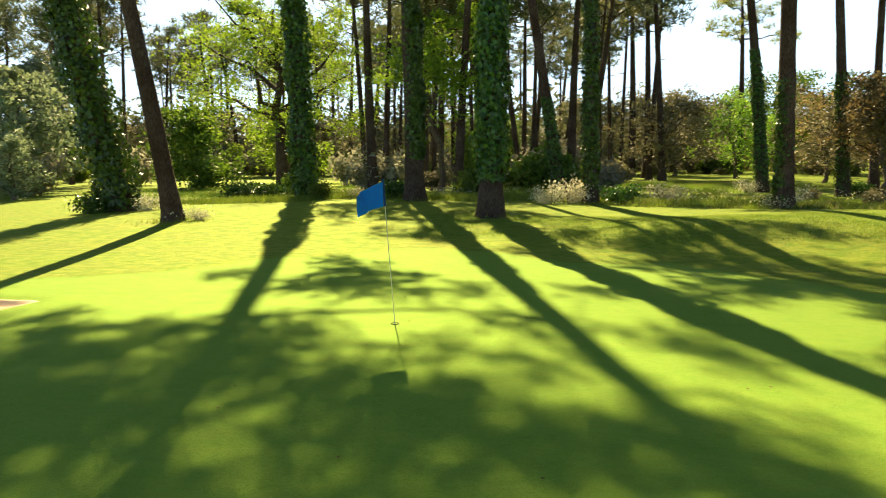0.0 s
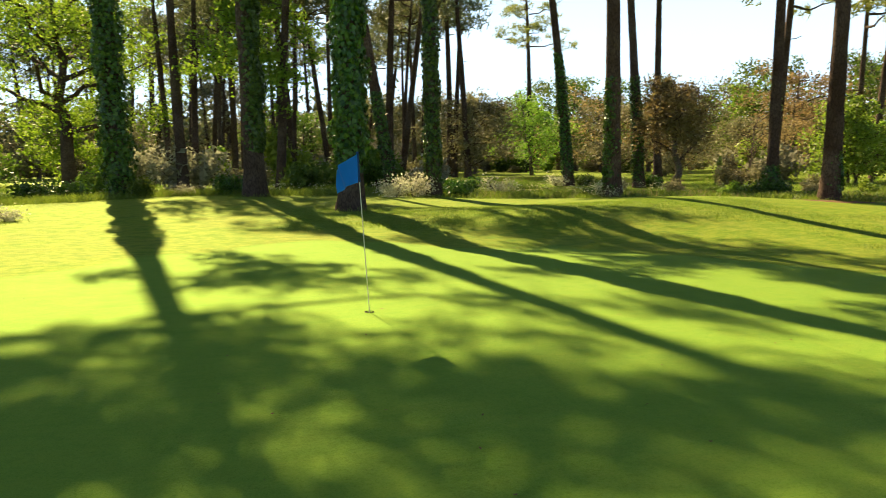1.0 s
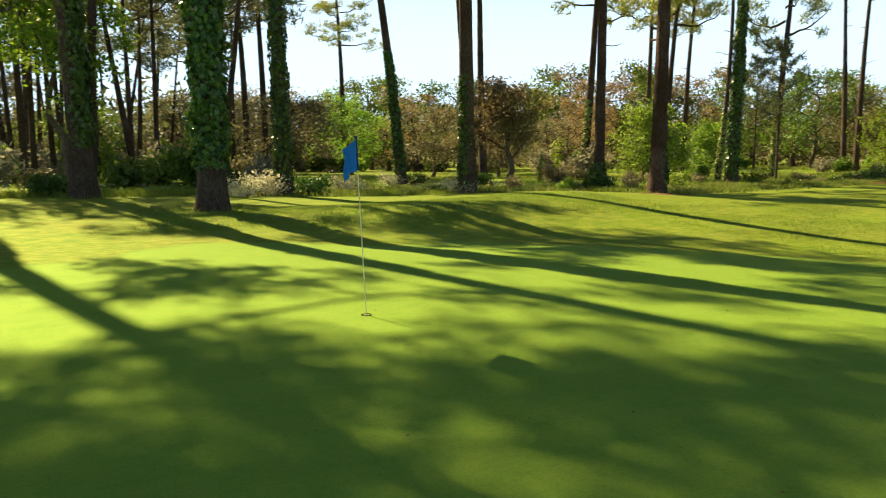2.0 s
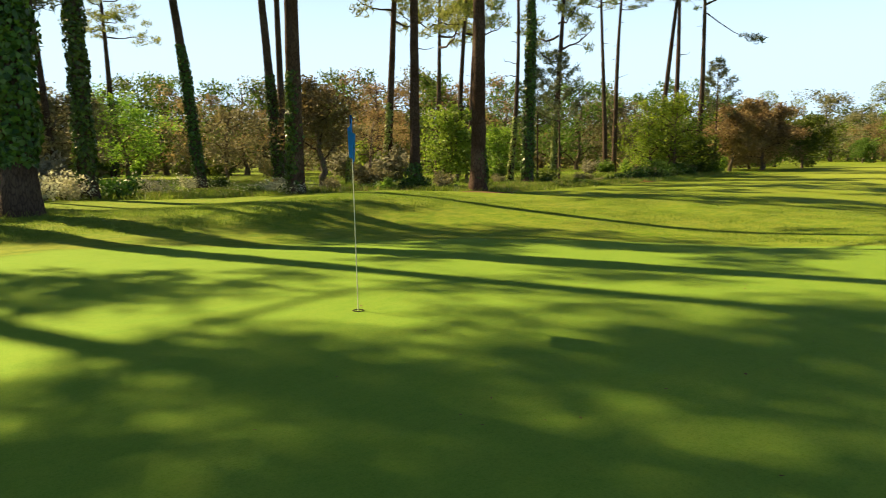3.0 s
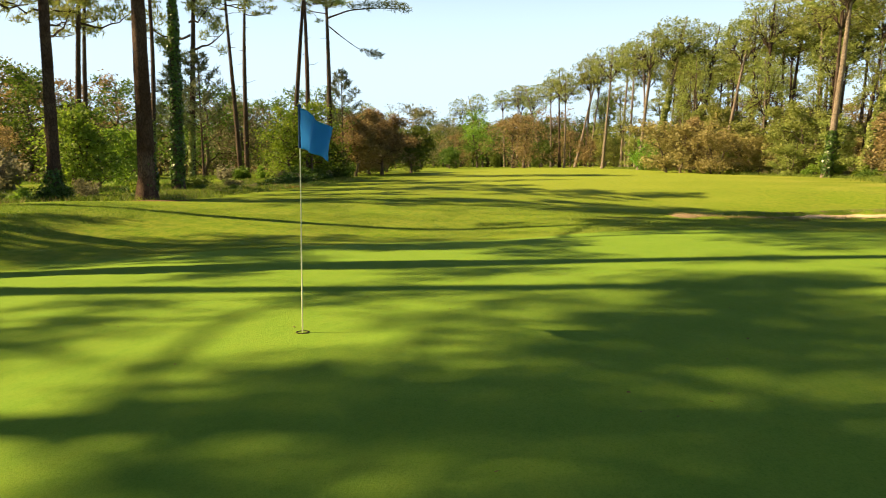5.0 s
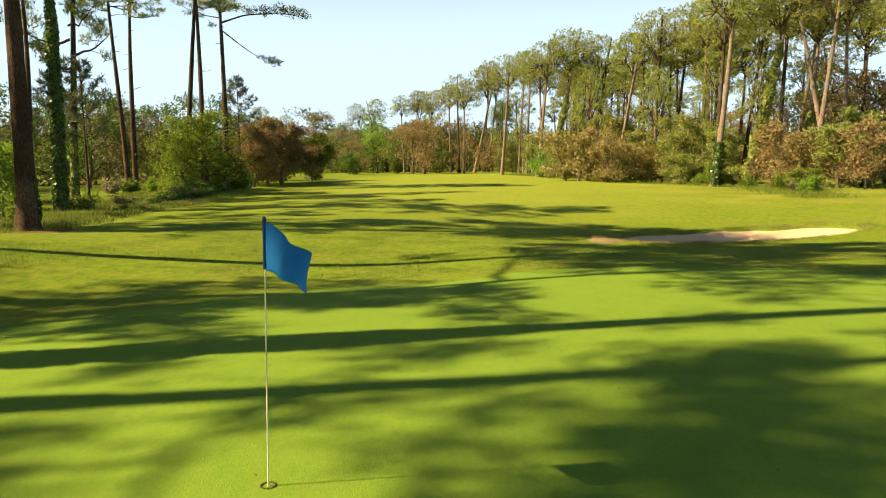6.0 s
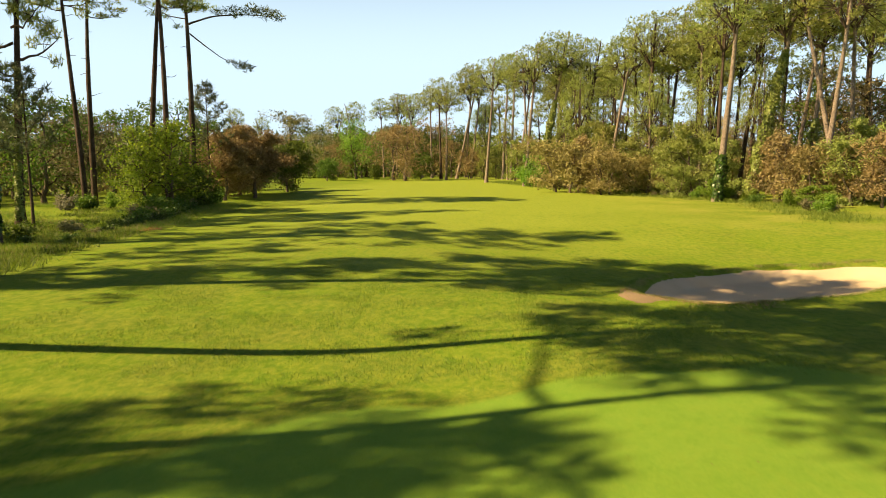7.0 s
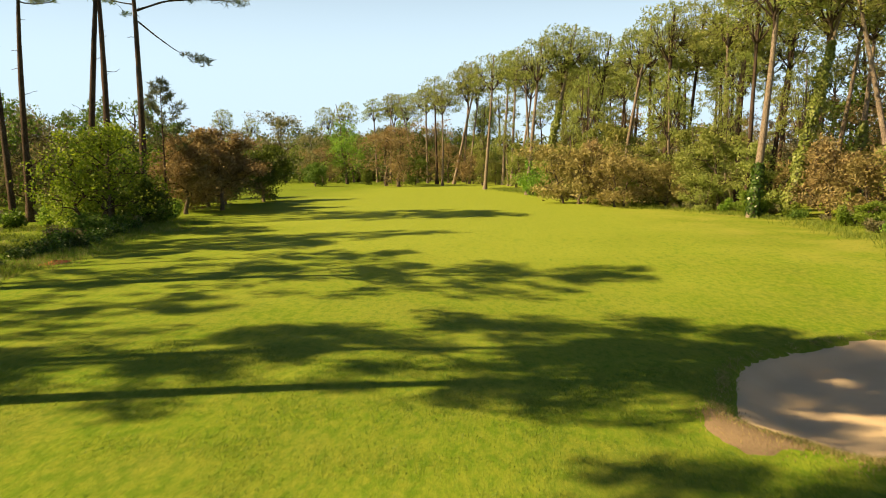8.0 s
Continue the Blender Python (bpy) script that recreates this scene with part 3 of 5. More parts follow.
def broadleaf(name, x, y, tall, wide, seed, leaf, bark=None, clear=0.22, size=0.2, per=70, limbs=8, subs=6, stems=1, label="", category="tree", group="",
              trunk_r=None, droop=0.0, up=0.0, corners=4, clump=1.0, stout=0.38):
    """A leafy tree: stems, forking limbs and clouds of single leaves round their ends."""
    r = np.random.default_rng(5000 + seed)
    root = new(name)
    root.location = (x, y, hz(x, y))
    tagged(root, label, category, group)
    tr = trunk_r or 0.018 * tall + 0.03
    centres, aims = [], []
    for s in range(stems):
        a0 = r.uniform(0, 6.28)
        off = np.array([math.cos(a0), math.sin(a0), 0]) * (0.0 if stems == 1 else 0.25 * wide * r.uniform(0.3, 1))
        top = off * 1.6 + np.array([r.normal() * 0.06 * tall, r.normal() * 0.06 * tall, tall * r.uniform(0.72, 0.82)])
        z = np.linspace(0, 1, 12)[:, None]
        pts = off + (top - off) * z + np.concatenate([np.zeros((1, 3)), r.normal(size=(11, 3)) * 0.012 * tall])
        pts[0, 2] = -0.25
        rad = tr * (1 - 0.8 * z[:, 0]) * (1 + 0.5 * np.exp(-z[:, 0] * tall / 0.4)) / math.sqrt(stems)
        child("trunk" if stems == 1 else "stem", mesh_of("trunk", *tube(pts, rad, 9, 0.05, r), bark or M_BARK_MOSS, True), root)
        for i in range(limbs):
            f = clear + (0.97 - clear) * (i + r.uniform(0.2, 0.8)) / limbs
            k = min(10, int(f * 11))
            p0 = pts[k]
            a = 2.4 * i + r.uniform(-0.6, 0.6) + s
            prof = math.sin(math.pi * min(1.0, 0.22 + 0.72 * f)) ** 0.7
            reach = wide * 0.5 * max(0.35, prof) * r.uniform(0.7, 1.15)
            e = p0 + np.array([math.cos(a) * reach, math.sin(a) * reach, reach * r.uniform(0.15, 0.7) * (1 - droop) - droop * 0.4 * reach])
            lp = curve_points(p0, e, 0.06 * reach, 7, r, 0.05 * reach)
            parts = [tube(lp, np.linspace(max(0.02, tr * stout * (1 - 0.5 * f)), 0.012, 7), 5, 0.05, r)]
            for j in range(subs):
                q = lp[2 + (j * 5) // max(1, subs)]
                c = q + np.clip(r.normal(size=3), -1.5, 1.5) * np.array([0.27, 0.27, 0.20]) * reach
                parts.append(tube(curve_points(q, c, 0.05, 3, r, 0.03), np.linspace(0.026, 0.008, 3), 3, 0, r))
                R = clump * r.uniform(0.42, 0.72) * (0.34 * reach + 0.42)
                n = max(6, int(per * r.uniform(0.5, 1.3)))
                b = np.clip(r.normal(size=(n, 3)), -1.9, 1.9) * np.array([0.62, 0.62, 0.46]) * R
                centres.append(c + b)
                aims.append(unit(b) * 0.6 + np.array([0, 0, up]))
            child("limb", mesh_of("limb", *joined(parts), M_TWIG, True), root)
    c = np.concatenate(centres)
    v, f = leaves(c, size, r, np.concatenate(aims), 0.8, 1.5, 0.35, corners)
    child("crown", mesh_of("crown", v, f, leaf), root)
    return root


def bush(name, x, y, tall, wide, seed, leaf, size=0.12, count=1500, stems=9, label="", group="", category="shrub", corners=4):
    """A shrub: stems from one root and leaves in clumps down to the ground."""
    r = np.random.default_rng(9000 + seed)
    root = new(name)
    root.location = (x, y, hz(x, y))
    tagged(root, label, category, group)
    cl = []
    for i in range(stems):
        a = r.uniform(0, 6.28)
        rr = wide * 0.5 * r.uniform(0.25, 1.0)
        zz = tall * r.uniform(0.45, 1.0) * (1 - 0.35 * (rr / (wide * 0.5)) ** 2)
        e = np.array([math.cos(a) * rr, math.sin(a) * rr, zz])
        p = curve_points((e[0] * 0.12, e[1] * 0.12, -0.1), e, 0.05 * tall, 6, r, 0.03 * tall)
        if i < 4:
            child("stem", mesh_of("stem", *tube(p, np.linspace(0.03 + 0.008 * tall, 0.008, 6), 5, 0, r), M_TWIG, True), root)
        for q, w in ((p[5], 1.0), (p[4], 0.9), (p[3], 0.9), (p[2], 0.7)):
            R = 0.22 * wide * w * r.uniform(0.7, 1.2)
            cl.append(q + in_ball(max(4, int(count / stems / 4)), r, R, R, R * 0.8))
    c = np.concatenate(cl)
    c[:, 2] = np.maximum(c[:, 2], 0.03)
    v, f = leaves(c, size, r, np.array([0, 0, 0.35]), 1.0, 1.5, 0.35, corners)
    child("foliage", mesh_of("foliage", v, f, leaf), root)
    return root


def again(ob, x, y, turn=0.0, size=1.0, tall=1.0, lean=(0.0, 0.0)):
    """A copy of a tree at another place, turned and sized."""
    o = copy_thing(ob, Matrix.LocRotScale((x, y, hz(x, y) - 0.02), Euler((-lean[1], lean[0], turn)), None))
    o.scale = (size, size, size * tall)
    return o


# ---- the flag ----
def flagstick(x, y):
    root = new("golf_flag")
    root.location = (x, y, hz(x, y))
    tagged(root, "blue cloth flag on a thin pale golf flagstick", "golf flag")
    lean = np.array([-0.055, -0.05])
    z = np.linspace(-0.12, 2.13, 10)
    pts = np.stack([lean[0] * z, lean[1] * z, z], -1)
    k = Mat("flagstick_paint")
    col = k.mix(k.noise(k.world_pos(), 9.0, 3.0), (0.72, 0.68, 0.42), (0.82, 0.79, 0.6))
    m_pole = k.done(col, 0.4, 0.4)
    child("pole", mesh_of("pole", *tube(pts, np.linspace(0.0068, 0.0055, 10), 10), m_pole, True), root, "thin pale yellow pole")
    k = Mat("blue_cloth")
    pos = k.world_pos()
    w = k.noise(k.scaled(pos, (1, 1, 1)), 160.0, 2.0)
    col = k.mix(k.noise(pos, 5.0, 3.0), (0.012, 0.20, 0.64), (0.02, 0.26, 0.76))
    k.bump(w, 0.2, 0.002)
    k.done(col, 0.75, 0.2)
    tr = k.n.new("ShaderNodeBsdfTranslucent")
    k.l.new(col, tr.inputs["Color"])
    mx = k.n.new("ShaderNodeMixShader")
    mx.inputs["Fac"].default_value = 0.3
    k.l.new(k.bsdf.outputs[0], mx.inputs[1])
    k.l.new(tr.outputs[0], mx.inputs[2])
    k.l.new(mx.outputs[0], k.out.inputs["Surface"])
    # cloth: hangs from a sleeve, drooping in soft folds
    nu, nv, L, Hh = 26, 16, 0.52, 0.37
    d = np.array([-0.62, -0.78])
    d /= np.linalg.norm(d)
    nrm = np.array([-d[1], d[0]])
    verts = []
    for side in (0, 1):
        for j in range(nv + 1):
            for i in range(nu + 1):
                u, v = i / nu, j / nv
                fold = 0.035 * math.sin(u * 7.5 + v * 1.6) * u ** 0.7 + 0.018 * math.sin(u * 15 + v * 4) * u
                zz = 2.12 - v * Hh * (1 - 0.22 * u) - 0.20 * u ** 1.25
                along = L * u * (1 - 0.08 * v)
                p = np.array([lean[0] * 2.0, lean[1] * 2.0]) + d * (along + 0.012) + nrm * (fold + (0.0015 if side else -0.0015))
                verts.append((p[0], p[1], zz))
    W, N = nu + 1, (nu + 1) * (nv + 1)
    faces = []
    for j in range(nv):
        for i in range(nu):
            q = j * W + i
            faces.append((q, q + 1, q + W + 1, q + W))
            faces.append((N + q, N + q + W, N + q + W + 1, N + q + 1))
    for j in range(nv):
        for q in (j * W, j * W + nu):
            faces.append((q, q + W, N + q + W, N + q))
    for i in range(nu):
        for q in (i, nv * W + i):
            faces.append((q, q + 1, N + q + 1, N + q))
    child("cloth", mesh_of("cloth", verts, faces, k.m, True), root, "drooping blue cloth")
    sl = np.stack([lean[0] * np.linspace(1.76, 2.135, 5), lean[1] * np.linspace(1.76, 2.135, 5), np.linspace(1.76, 2.135, 5)], -1)
    ks = Mat("dark_sleeve")
    child("sleeve", mesh_of("sleeve", *tube(sl, [0.015] * 5, 10), ks.done((0.02, 0.06, 0.16), 0.8), True), root, "dark blue sleeve")
    knob = bmesh.new()
    bmesh.ops.create_uvsphere(knob, u_segments=10, v_segments=8, radius=0.016, matrix=Matrix.Translation((lean[0] * 2.14, lean[1] * 2.14, 2.14)))
    me = bpy.data.meshes.new("knob")
    knob.to_mesh(me)
    knob.free()
    me.materials.append(ks.m)
    child("knob", me, root)
    # the cup's rim and dark inside
    n = 28
    rv, rf = [], []
    for rad, zz in ((0.066, 0.004), (0.054, 0.006), (0.053, -0.1), (0.0, -0.1)):
        for j in range(n):
            a = 2 * math.pi * j / n
            rv.append((rad * math.cos(a), rad * math.sin(a), zz))
    for i in range(3):
        for j in range(n):
            rf.append((i * n + j, i * n + (j + 1) % n, (i + 1) * n + (j + 1) % n, (i + 1) * n + j))
    cup = new("hole_cup", mesh_of("hole_cup", rv, rf, soil_material("cup_soil", (0.04, 0.03, 0.02), (0.09, 0.07, 0.05))))
    cup.location = (x, y, hz(x, y) + 0.003)
    tagged(cup, "small round golf hole with a dark earthy rim", "golf hole")


flagstick(-0.84, 10.15)

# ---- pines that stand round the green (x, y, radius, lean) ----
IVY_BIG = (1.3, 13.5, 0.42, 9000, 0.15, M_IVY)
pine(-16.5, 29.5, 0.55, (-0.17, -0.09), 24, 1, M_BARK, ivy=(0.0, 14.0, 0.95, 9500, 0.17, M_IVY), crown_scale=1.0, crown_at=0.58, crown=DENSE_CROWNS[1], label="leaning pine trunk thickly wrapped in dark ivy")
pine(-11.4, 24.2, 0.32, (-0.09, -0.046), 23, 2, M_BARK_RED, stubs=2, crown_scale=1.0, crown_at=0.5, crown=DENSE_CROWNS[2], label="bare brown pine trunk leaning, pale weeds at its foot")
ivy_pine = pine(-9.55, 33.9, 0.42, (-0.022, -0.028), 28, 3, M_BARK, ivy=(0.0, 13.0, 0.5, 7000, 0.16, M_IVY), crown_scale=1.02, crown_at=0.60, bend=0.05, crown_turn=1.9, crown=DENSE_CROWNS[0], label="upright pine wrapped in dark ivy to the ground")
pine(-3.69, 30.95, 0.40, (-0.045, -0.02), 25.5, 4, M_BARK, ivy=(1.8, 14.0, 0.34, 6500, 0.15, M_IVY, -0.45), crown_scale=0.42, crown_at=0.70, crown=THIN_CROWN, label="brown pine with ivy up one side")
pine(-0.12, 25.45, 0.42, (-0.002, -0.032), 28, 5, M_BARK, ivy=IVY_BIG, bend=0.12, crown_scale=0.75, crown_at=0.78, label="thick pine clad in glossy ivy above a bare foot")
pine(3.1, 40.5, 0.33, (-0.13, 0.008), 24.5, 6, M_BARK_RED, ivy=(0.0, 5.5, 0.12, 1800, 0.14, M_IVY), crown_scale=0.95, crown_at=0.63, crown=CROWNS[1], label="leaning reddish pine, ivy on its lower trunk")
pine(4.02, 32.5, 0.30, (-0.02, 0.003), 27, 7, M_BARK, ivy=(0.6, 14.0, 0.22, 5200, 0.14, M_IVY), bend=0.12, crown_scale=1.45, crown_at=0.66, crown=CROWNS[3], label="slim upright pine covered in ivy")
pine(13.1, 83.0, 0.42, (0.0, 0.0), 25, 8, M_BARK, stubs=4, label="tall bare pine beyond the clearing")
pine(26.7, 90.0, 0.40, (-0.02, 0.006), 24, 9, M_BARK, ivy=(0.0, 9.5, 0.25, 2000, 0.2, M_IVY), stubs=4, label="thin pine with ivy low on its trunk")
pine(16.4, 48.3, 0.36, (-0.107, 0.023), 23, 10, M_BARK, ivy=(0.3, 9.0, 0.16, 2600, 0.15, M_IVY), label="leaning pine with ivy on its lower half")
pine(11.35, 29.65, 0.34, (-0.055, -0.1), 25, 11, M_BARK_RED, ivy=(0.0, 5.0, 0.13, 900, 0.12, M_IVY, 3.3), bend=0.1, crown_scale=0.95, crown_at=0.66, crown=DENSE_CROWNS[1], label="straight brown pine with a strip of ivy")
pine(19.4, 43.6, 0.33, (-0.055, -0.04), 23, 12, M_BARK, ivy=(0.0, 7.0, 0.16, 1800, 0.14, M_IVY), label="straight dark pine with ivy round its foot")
pine(23.7, 49.4, 0.30, (-0.034, 0.016), 24, 13, M_BARK, crown_at=0.7, crown_scale=0.7, label="slim bare pine with dark backlit bark")
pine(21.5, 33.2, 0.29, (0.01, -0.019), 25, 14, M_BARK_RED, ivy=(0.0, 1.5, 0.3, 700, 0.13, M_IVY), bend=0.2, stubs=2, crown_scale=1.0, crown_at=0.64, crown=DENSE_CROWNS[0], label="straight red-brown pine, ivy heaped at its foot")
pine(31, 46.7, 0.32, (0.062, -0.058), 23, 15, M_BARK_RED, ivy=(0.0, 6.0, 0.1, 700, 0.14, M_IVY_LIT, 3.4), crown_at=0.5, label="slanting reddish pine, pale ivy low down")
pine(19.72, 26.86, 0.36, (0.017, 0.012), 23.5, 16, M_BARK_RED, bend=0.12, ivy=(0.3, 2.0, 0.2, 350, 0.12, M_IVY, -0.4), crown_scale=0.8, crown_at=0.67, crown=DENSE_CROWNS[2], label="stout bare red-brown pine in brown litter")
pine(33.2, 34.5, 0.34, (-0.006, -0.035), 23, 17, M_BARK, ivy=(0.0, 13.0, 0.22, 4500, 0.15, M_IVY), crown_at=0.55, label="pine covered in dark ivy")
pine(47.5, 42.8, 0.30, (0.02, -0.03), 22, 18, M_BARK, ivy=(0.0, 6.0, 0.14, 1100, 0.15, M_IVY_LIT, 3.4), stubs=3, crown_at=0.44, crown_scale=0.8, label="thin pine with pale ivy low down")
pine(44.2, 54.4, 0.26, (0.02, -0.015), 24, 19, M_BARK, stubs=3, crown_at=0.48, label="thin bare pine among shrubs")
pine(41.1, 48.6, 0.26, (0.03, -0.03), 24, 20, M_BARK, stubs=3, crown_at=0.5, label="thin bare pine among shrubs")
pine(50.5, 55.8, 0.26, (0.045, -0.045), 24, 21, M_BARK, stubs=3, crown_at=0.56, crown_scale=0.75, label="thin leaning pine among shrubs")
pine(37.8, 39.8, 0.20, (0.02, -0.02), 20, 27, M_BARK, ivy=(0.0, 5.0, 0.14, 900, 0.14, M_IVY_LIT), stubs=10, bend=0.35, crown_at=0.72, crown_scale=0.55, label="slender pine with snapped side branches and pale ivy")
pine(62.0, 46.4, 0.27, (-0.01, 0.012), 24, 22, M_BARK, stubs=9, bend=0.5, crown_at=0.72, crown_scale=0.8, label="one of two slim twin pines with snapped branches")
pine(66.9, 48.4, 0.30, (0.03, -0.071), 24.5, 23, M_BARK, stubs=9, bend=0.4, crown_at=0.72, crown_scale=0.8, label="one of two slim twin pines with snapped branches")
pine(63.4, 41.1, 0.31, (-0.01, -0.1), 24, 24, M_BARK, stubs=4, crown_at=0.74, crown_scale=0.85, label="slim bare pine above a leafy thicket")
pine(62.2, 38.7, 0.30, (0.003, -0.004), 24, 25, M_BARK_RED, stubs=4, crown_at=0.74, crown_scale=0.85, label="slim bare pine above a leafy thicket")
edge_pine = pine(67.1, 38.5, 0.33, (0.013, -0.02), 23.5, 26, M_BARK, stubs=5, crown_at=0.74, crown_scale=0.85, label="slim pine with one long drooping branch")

# the long drooping branch and the level bough of the pine at the edge
def hanging_branch(root, pts, rad, pads):
    r = np.random.default_rng(77)
    pts = np.array(pts, float)
    t = np.linspace(0, len(pts) - 1, 18)
    i = np.clip(t.astype(int), 0, len(pts) - 2)
    f = (t - i)[:, None]
    p = pts[i] * (1 - f) + pts[i + 1] * f
    p[1:-1] = (p[:-2] + p[1:-1] + p[2:]) / 3
    limb = child("limb", mesh_of("limb", *tube(p, np.linspace(rad, 0.02, 18), 6, 0.06, r), M_TWIG, True), root)
    cl = []
    for c, R, n in pads:
        cl.append(np.array(c) + in_ball(n, r, R, R, R * 0.55))
    child("needles", mesh_of("needles", *needle_tufts(np.concatenate(cl), 0.36, r, 0.4, 4, 0.2), M_NEEDLE_SHADED), limb)


hanging_branch(edge_pine, [(0.25, -0.45, 16.4), (-0.2, -2.0, 15.2), (-0.5, -3.8, 13.9), (-0.9, -5.5, 13.2)], 0.07,
               [((-0.9, -5.6, 13.2), 0.7, 40), ((-1.0, -6.3, 12.9), 0.75, 50), ((-0.8, -4.8, 13.5), 0.4, 14)])
hanging_branch(edge_pine, [(0.25, -0.4, 17.3), (-0.1, -3.0, 17.9), (-0.2, -6.2, 17.9), (-0.3, -9.0, 17.6)], 0.10,
               [((-0.2, -5.2, 18.2), 1.0, 70), ((-0.2, -6.8, 18.3), 1.1, 90), ((-0.3, -8.3, 18.0), 1.1, 90), ((-0.2, -3.6, 18.3), 0.8, 45), ((-0.3, -9.2, 17.6), 0.8, 45)])

# unseen bough added high on the ivy pine to shade the green round the flag
hanging_branch(ivy_pine, [(-0.55, -0.25, 17.0), (0.1, -1.4, 17.8), (1.0, -2.6, 18.3), (1.8, -3.4, 18.5), (2.6, -4.0, 18.6)], 0.08,
               [((0.2, -1.2, 18.3), 1.4, 120), ((0.7, -2.5, 18.6), 1.5, 130), ((1.5, -3.4, 18.7), 1.2, 80), ((2.4, -3.8, 18.6), 1.4, 170)])

# ---- woods to the north-west, behind the green ----
WOODS = "pines of the wood behind the green"
wood_pines = [pine(-9.3, 48.7, 0.36, (-0.036, -0.005), 23, 31, M_BARK, stubs=4, crown_at=0.80, crown_scale=0.6, rings=16, group=WOODS, crown=WOOD_CROWNS[1]),
              pine(-10.7, 52.8, 0.22, (-0.076, -0.012), 21, 32, M_BARK, stubs=3, rings=16, group=WOODS, crown=WOOD_CROWNS[2]),
              pine(-9.0, 51.6, 0.25, (0.003, 0.0), 22, 33, M_BARK, stubs=3, rings=16, group=WOODS, crown=WOOD_CROWNS[0]),
              pine(-2.5, 65.6, 0.40, (-0.11, 0.001), 24, 34, M_BARK, stubs=3, rings=16, group=WOODS, crown=WOOD_CROWNS[1]),
              pine(0.7, 70.0, 0.30, (-0.10, 0.006), 23, 35, M_BARK, stubs=3, rings=16, group=WOODS, crown=WOOD_CROWNS[2]),
              pine(1.0, 78.3, 0.30, (0.032, -0.002), 24, 36, M_BARK, stubs=3, rings=16, group=WOODS, crown=WOOD_CROWNS[0])]
for (x, y, s, lx, ly) in ((1.8, 62.1, 0.9, -0.03, 0.0), (10.4, 80.0, 1.0, -0.042, 0.0), (-9.6, 88.0, 1.1, -0.13, 0.0), (-13.9, 100.0, 1.0, -0.1, 0.0), (-6.5, 60.0, 0.9, -0.05, 0.0),
                          (-3.2, 46.0, 1.0, -0.09, 0.0), (4.6, 55.0, 0.85, -0.06, 0.01), (7.0, 66.0, 0.95, -0.02, 0.0)):
    again(wood_pines[int(abs(x * 7 + y)) % 6], x, y, x * 3.1, s, 1.05, (lx, ly))
wr = np.random.default_rng(21)
spots = []
while len(spots) < 66:
    x, y = wr.uniform(-85, 14), wr.uniform(58, 128)
    clearing = -34 < x < -12 and 50 < y < 102
    if clearing or x > 22 - 0.1 * y or (x < -40 and y < 62) or any(math.hypot(x - a, y - b) < 3.6 for a, b in spots):
        continue
    spots.append((x, y))
spots += [(x, y) for x, y in zip(wr.uniform(-52, 2, 18), wr.uniform(104, 136, 18))]
for n, (x, y) in enumerate(spots):
    again(wood_pines[n % 6], x, y, wr.uniform(0, 6.28), wr.uniform(0.8, 1.12), wr.uniform(0.95, 1.15), (wr.normal() * 0.035 - 0.03, wr.normal() * 0.03))

# oak with bright spring leaves
broadleaf("oak_tree", -17.7, 54.7, 17.5, 19.0, 1, M_OAK, bark=M_BARK, clear=0.33, size=0.145, per=185, limbs=13, subs=9, clump=0.66, stout=0.55, trunk_r=0.50,
          label="spreading oak with fresh yellow-green spring leaves", droop=0.1)
broadleaf("oak_tree", -4.5, 47.0, 16.0, 10.0, 2, M_OAK, clear=0.5, size=0.17, per=120, limbs=10, subs=7, clump=0.75, trunk_r=0.22, label="slender oak with fresh yellow-green leaves")
small_green = broadleaf("young_tree", -21.0, 66.0, 9.0, 6.0, 3, M_OAK, clear=0.12, size=0.18, per=110, limbs=10, subs=6, label="young tree with fresh yellow-green leaves")
again(small_green, -38.0, 52.0, 1.2, 0.75)
broadleaf("yew_tree", -26.0, 58.0, 9.0, 6.5, 4, M_DARKGREEN, clear=0.05, size=0.24, per=90, limbs=14, subs=6, droop=0.5, label="dark evergreen tree at the wood's edge")
pale_pine = broadleaf("pine_sapling", -34.0, 47.0, 11.0, 7.0, 5, M_NEEDLE_PALE, clear=0.08, size=0.26, per=80, limbs=13, subs=6, label="bushy young pine in the sun", up=0.4)
again(pale_pine, -41.0, 58.0, 2.0, 1.2)
again(pale_pine, -30.0, 40.5, 4.0, 0.45)

# ---- belt of broadleaf trees to the north-east ----
BELT = "trees of the far belt"
belt = [broadleaf("belt_tree", 14.0, 70.0, 9.5, 9.0, 11, M_OLIVE, clear=0.18, corners=3, size=0.195, per=84, limbs=11, subs=5, label="olive-grey broadleaf tree in a hedge-like belt", group=BELT),
        broadleaf("belt_tree", 34.0, 84.0, 12.5, 11.0, 12, M_BROWN, clear=0.12, corners=3, size=0.195, per=84, limbs=11, subs=5, label="russet-brown broadleaf tree in a belt", group=BELT),
        broadleaf("belt_tree", 46.0, 86.0, 12.0, 10.0, 13, M_OLIVE, clear=0.12, corners=3, size=0.195, per=84, limbs=11, subs=5, label="olive broadleaf tree in a belt", group=BELT),
        broadleaf("belt_tree", 60.0, 92.0, 11.5, 10.0, 14, M_DARKGREEN, clear=0.12, corners=3, size=0.195, per=84, limbs=11, subs=5, label="dark green broadleaf tree in a belt", group=BELT),
        broadleaf("belt_tree", 75.0, 86.0, 11.0, 10.0, 15, M_GREEN, clear=0.12, corners=3, size=0.195, per=84, limbs=11, subs=5, label="leafy green tree in a belt", group=BELT)]
br = np.random.default_rng(33)
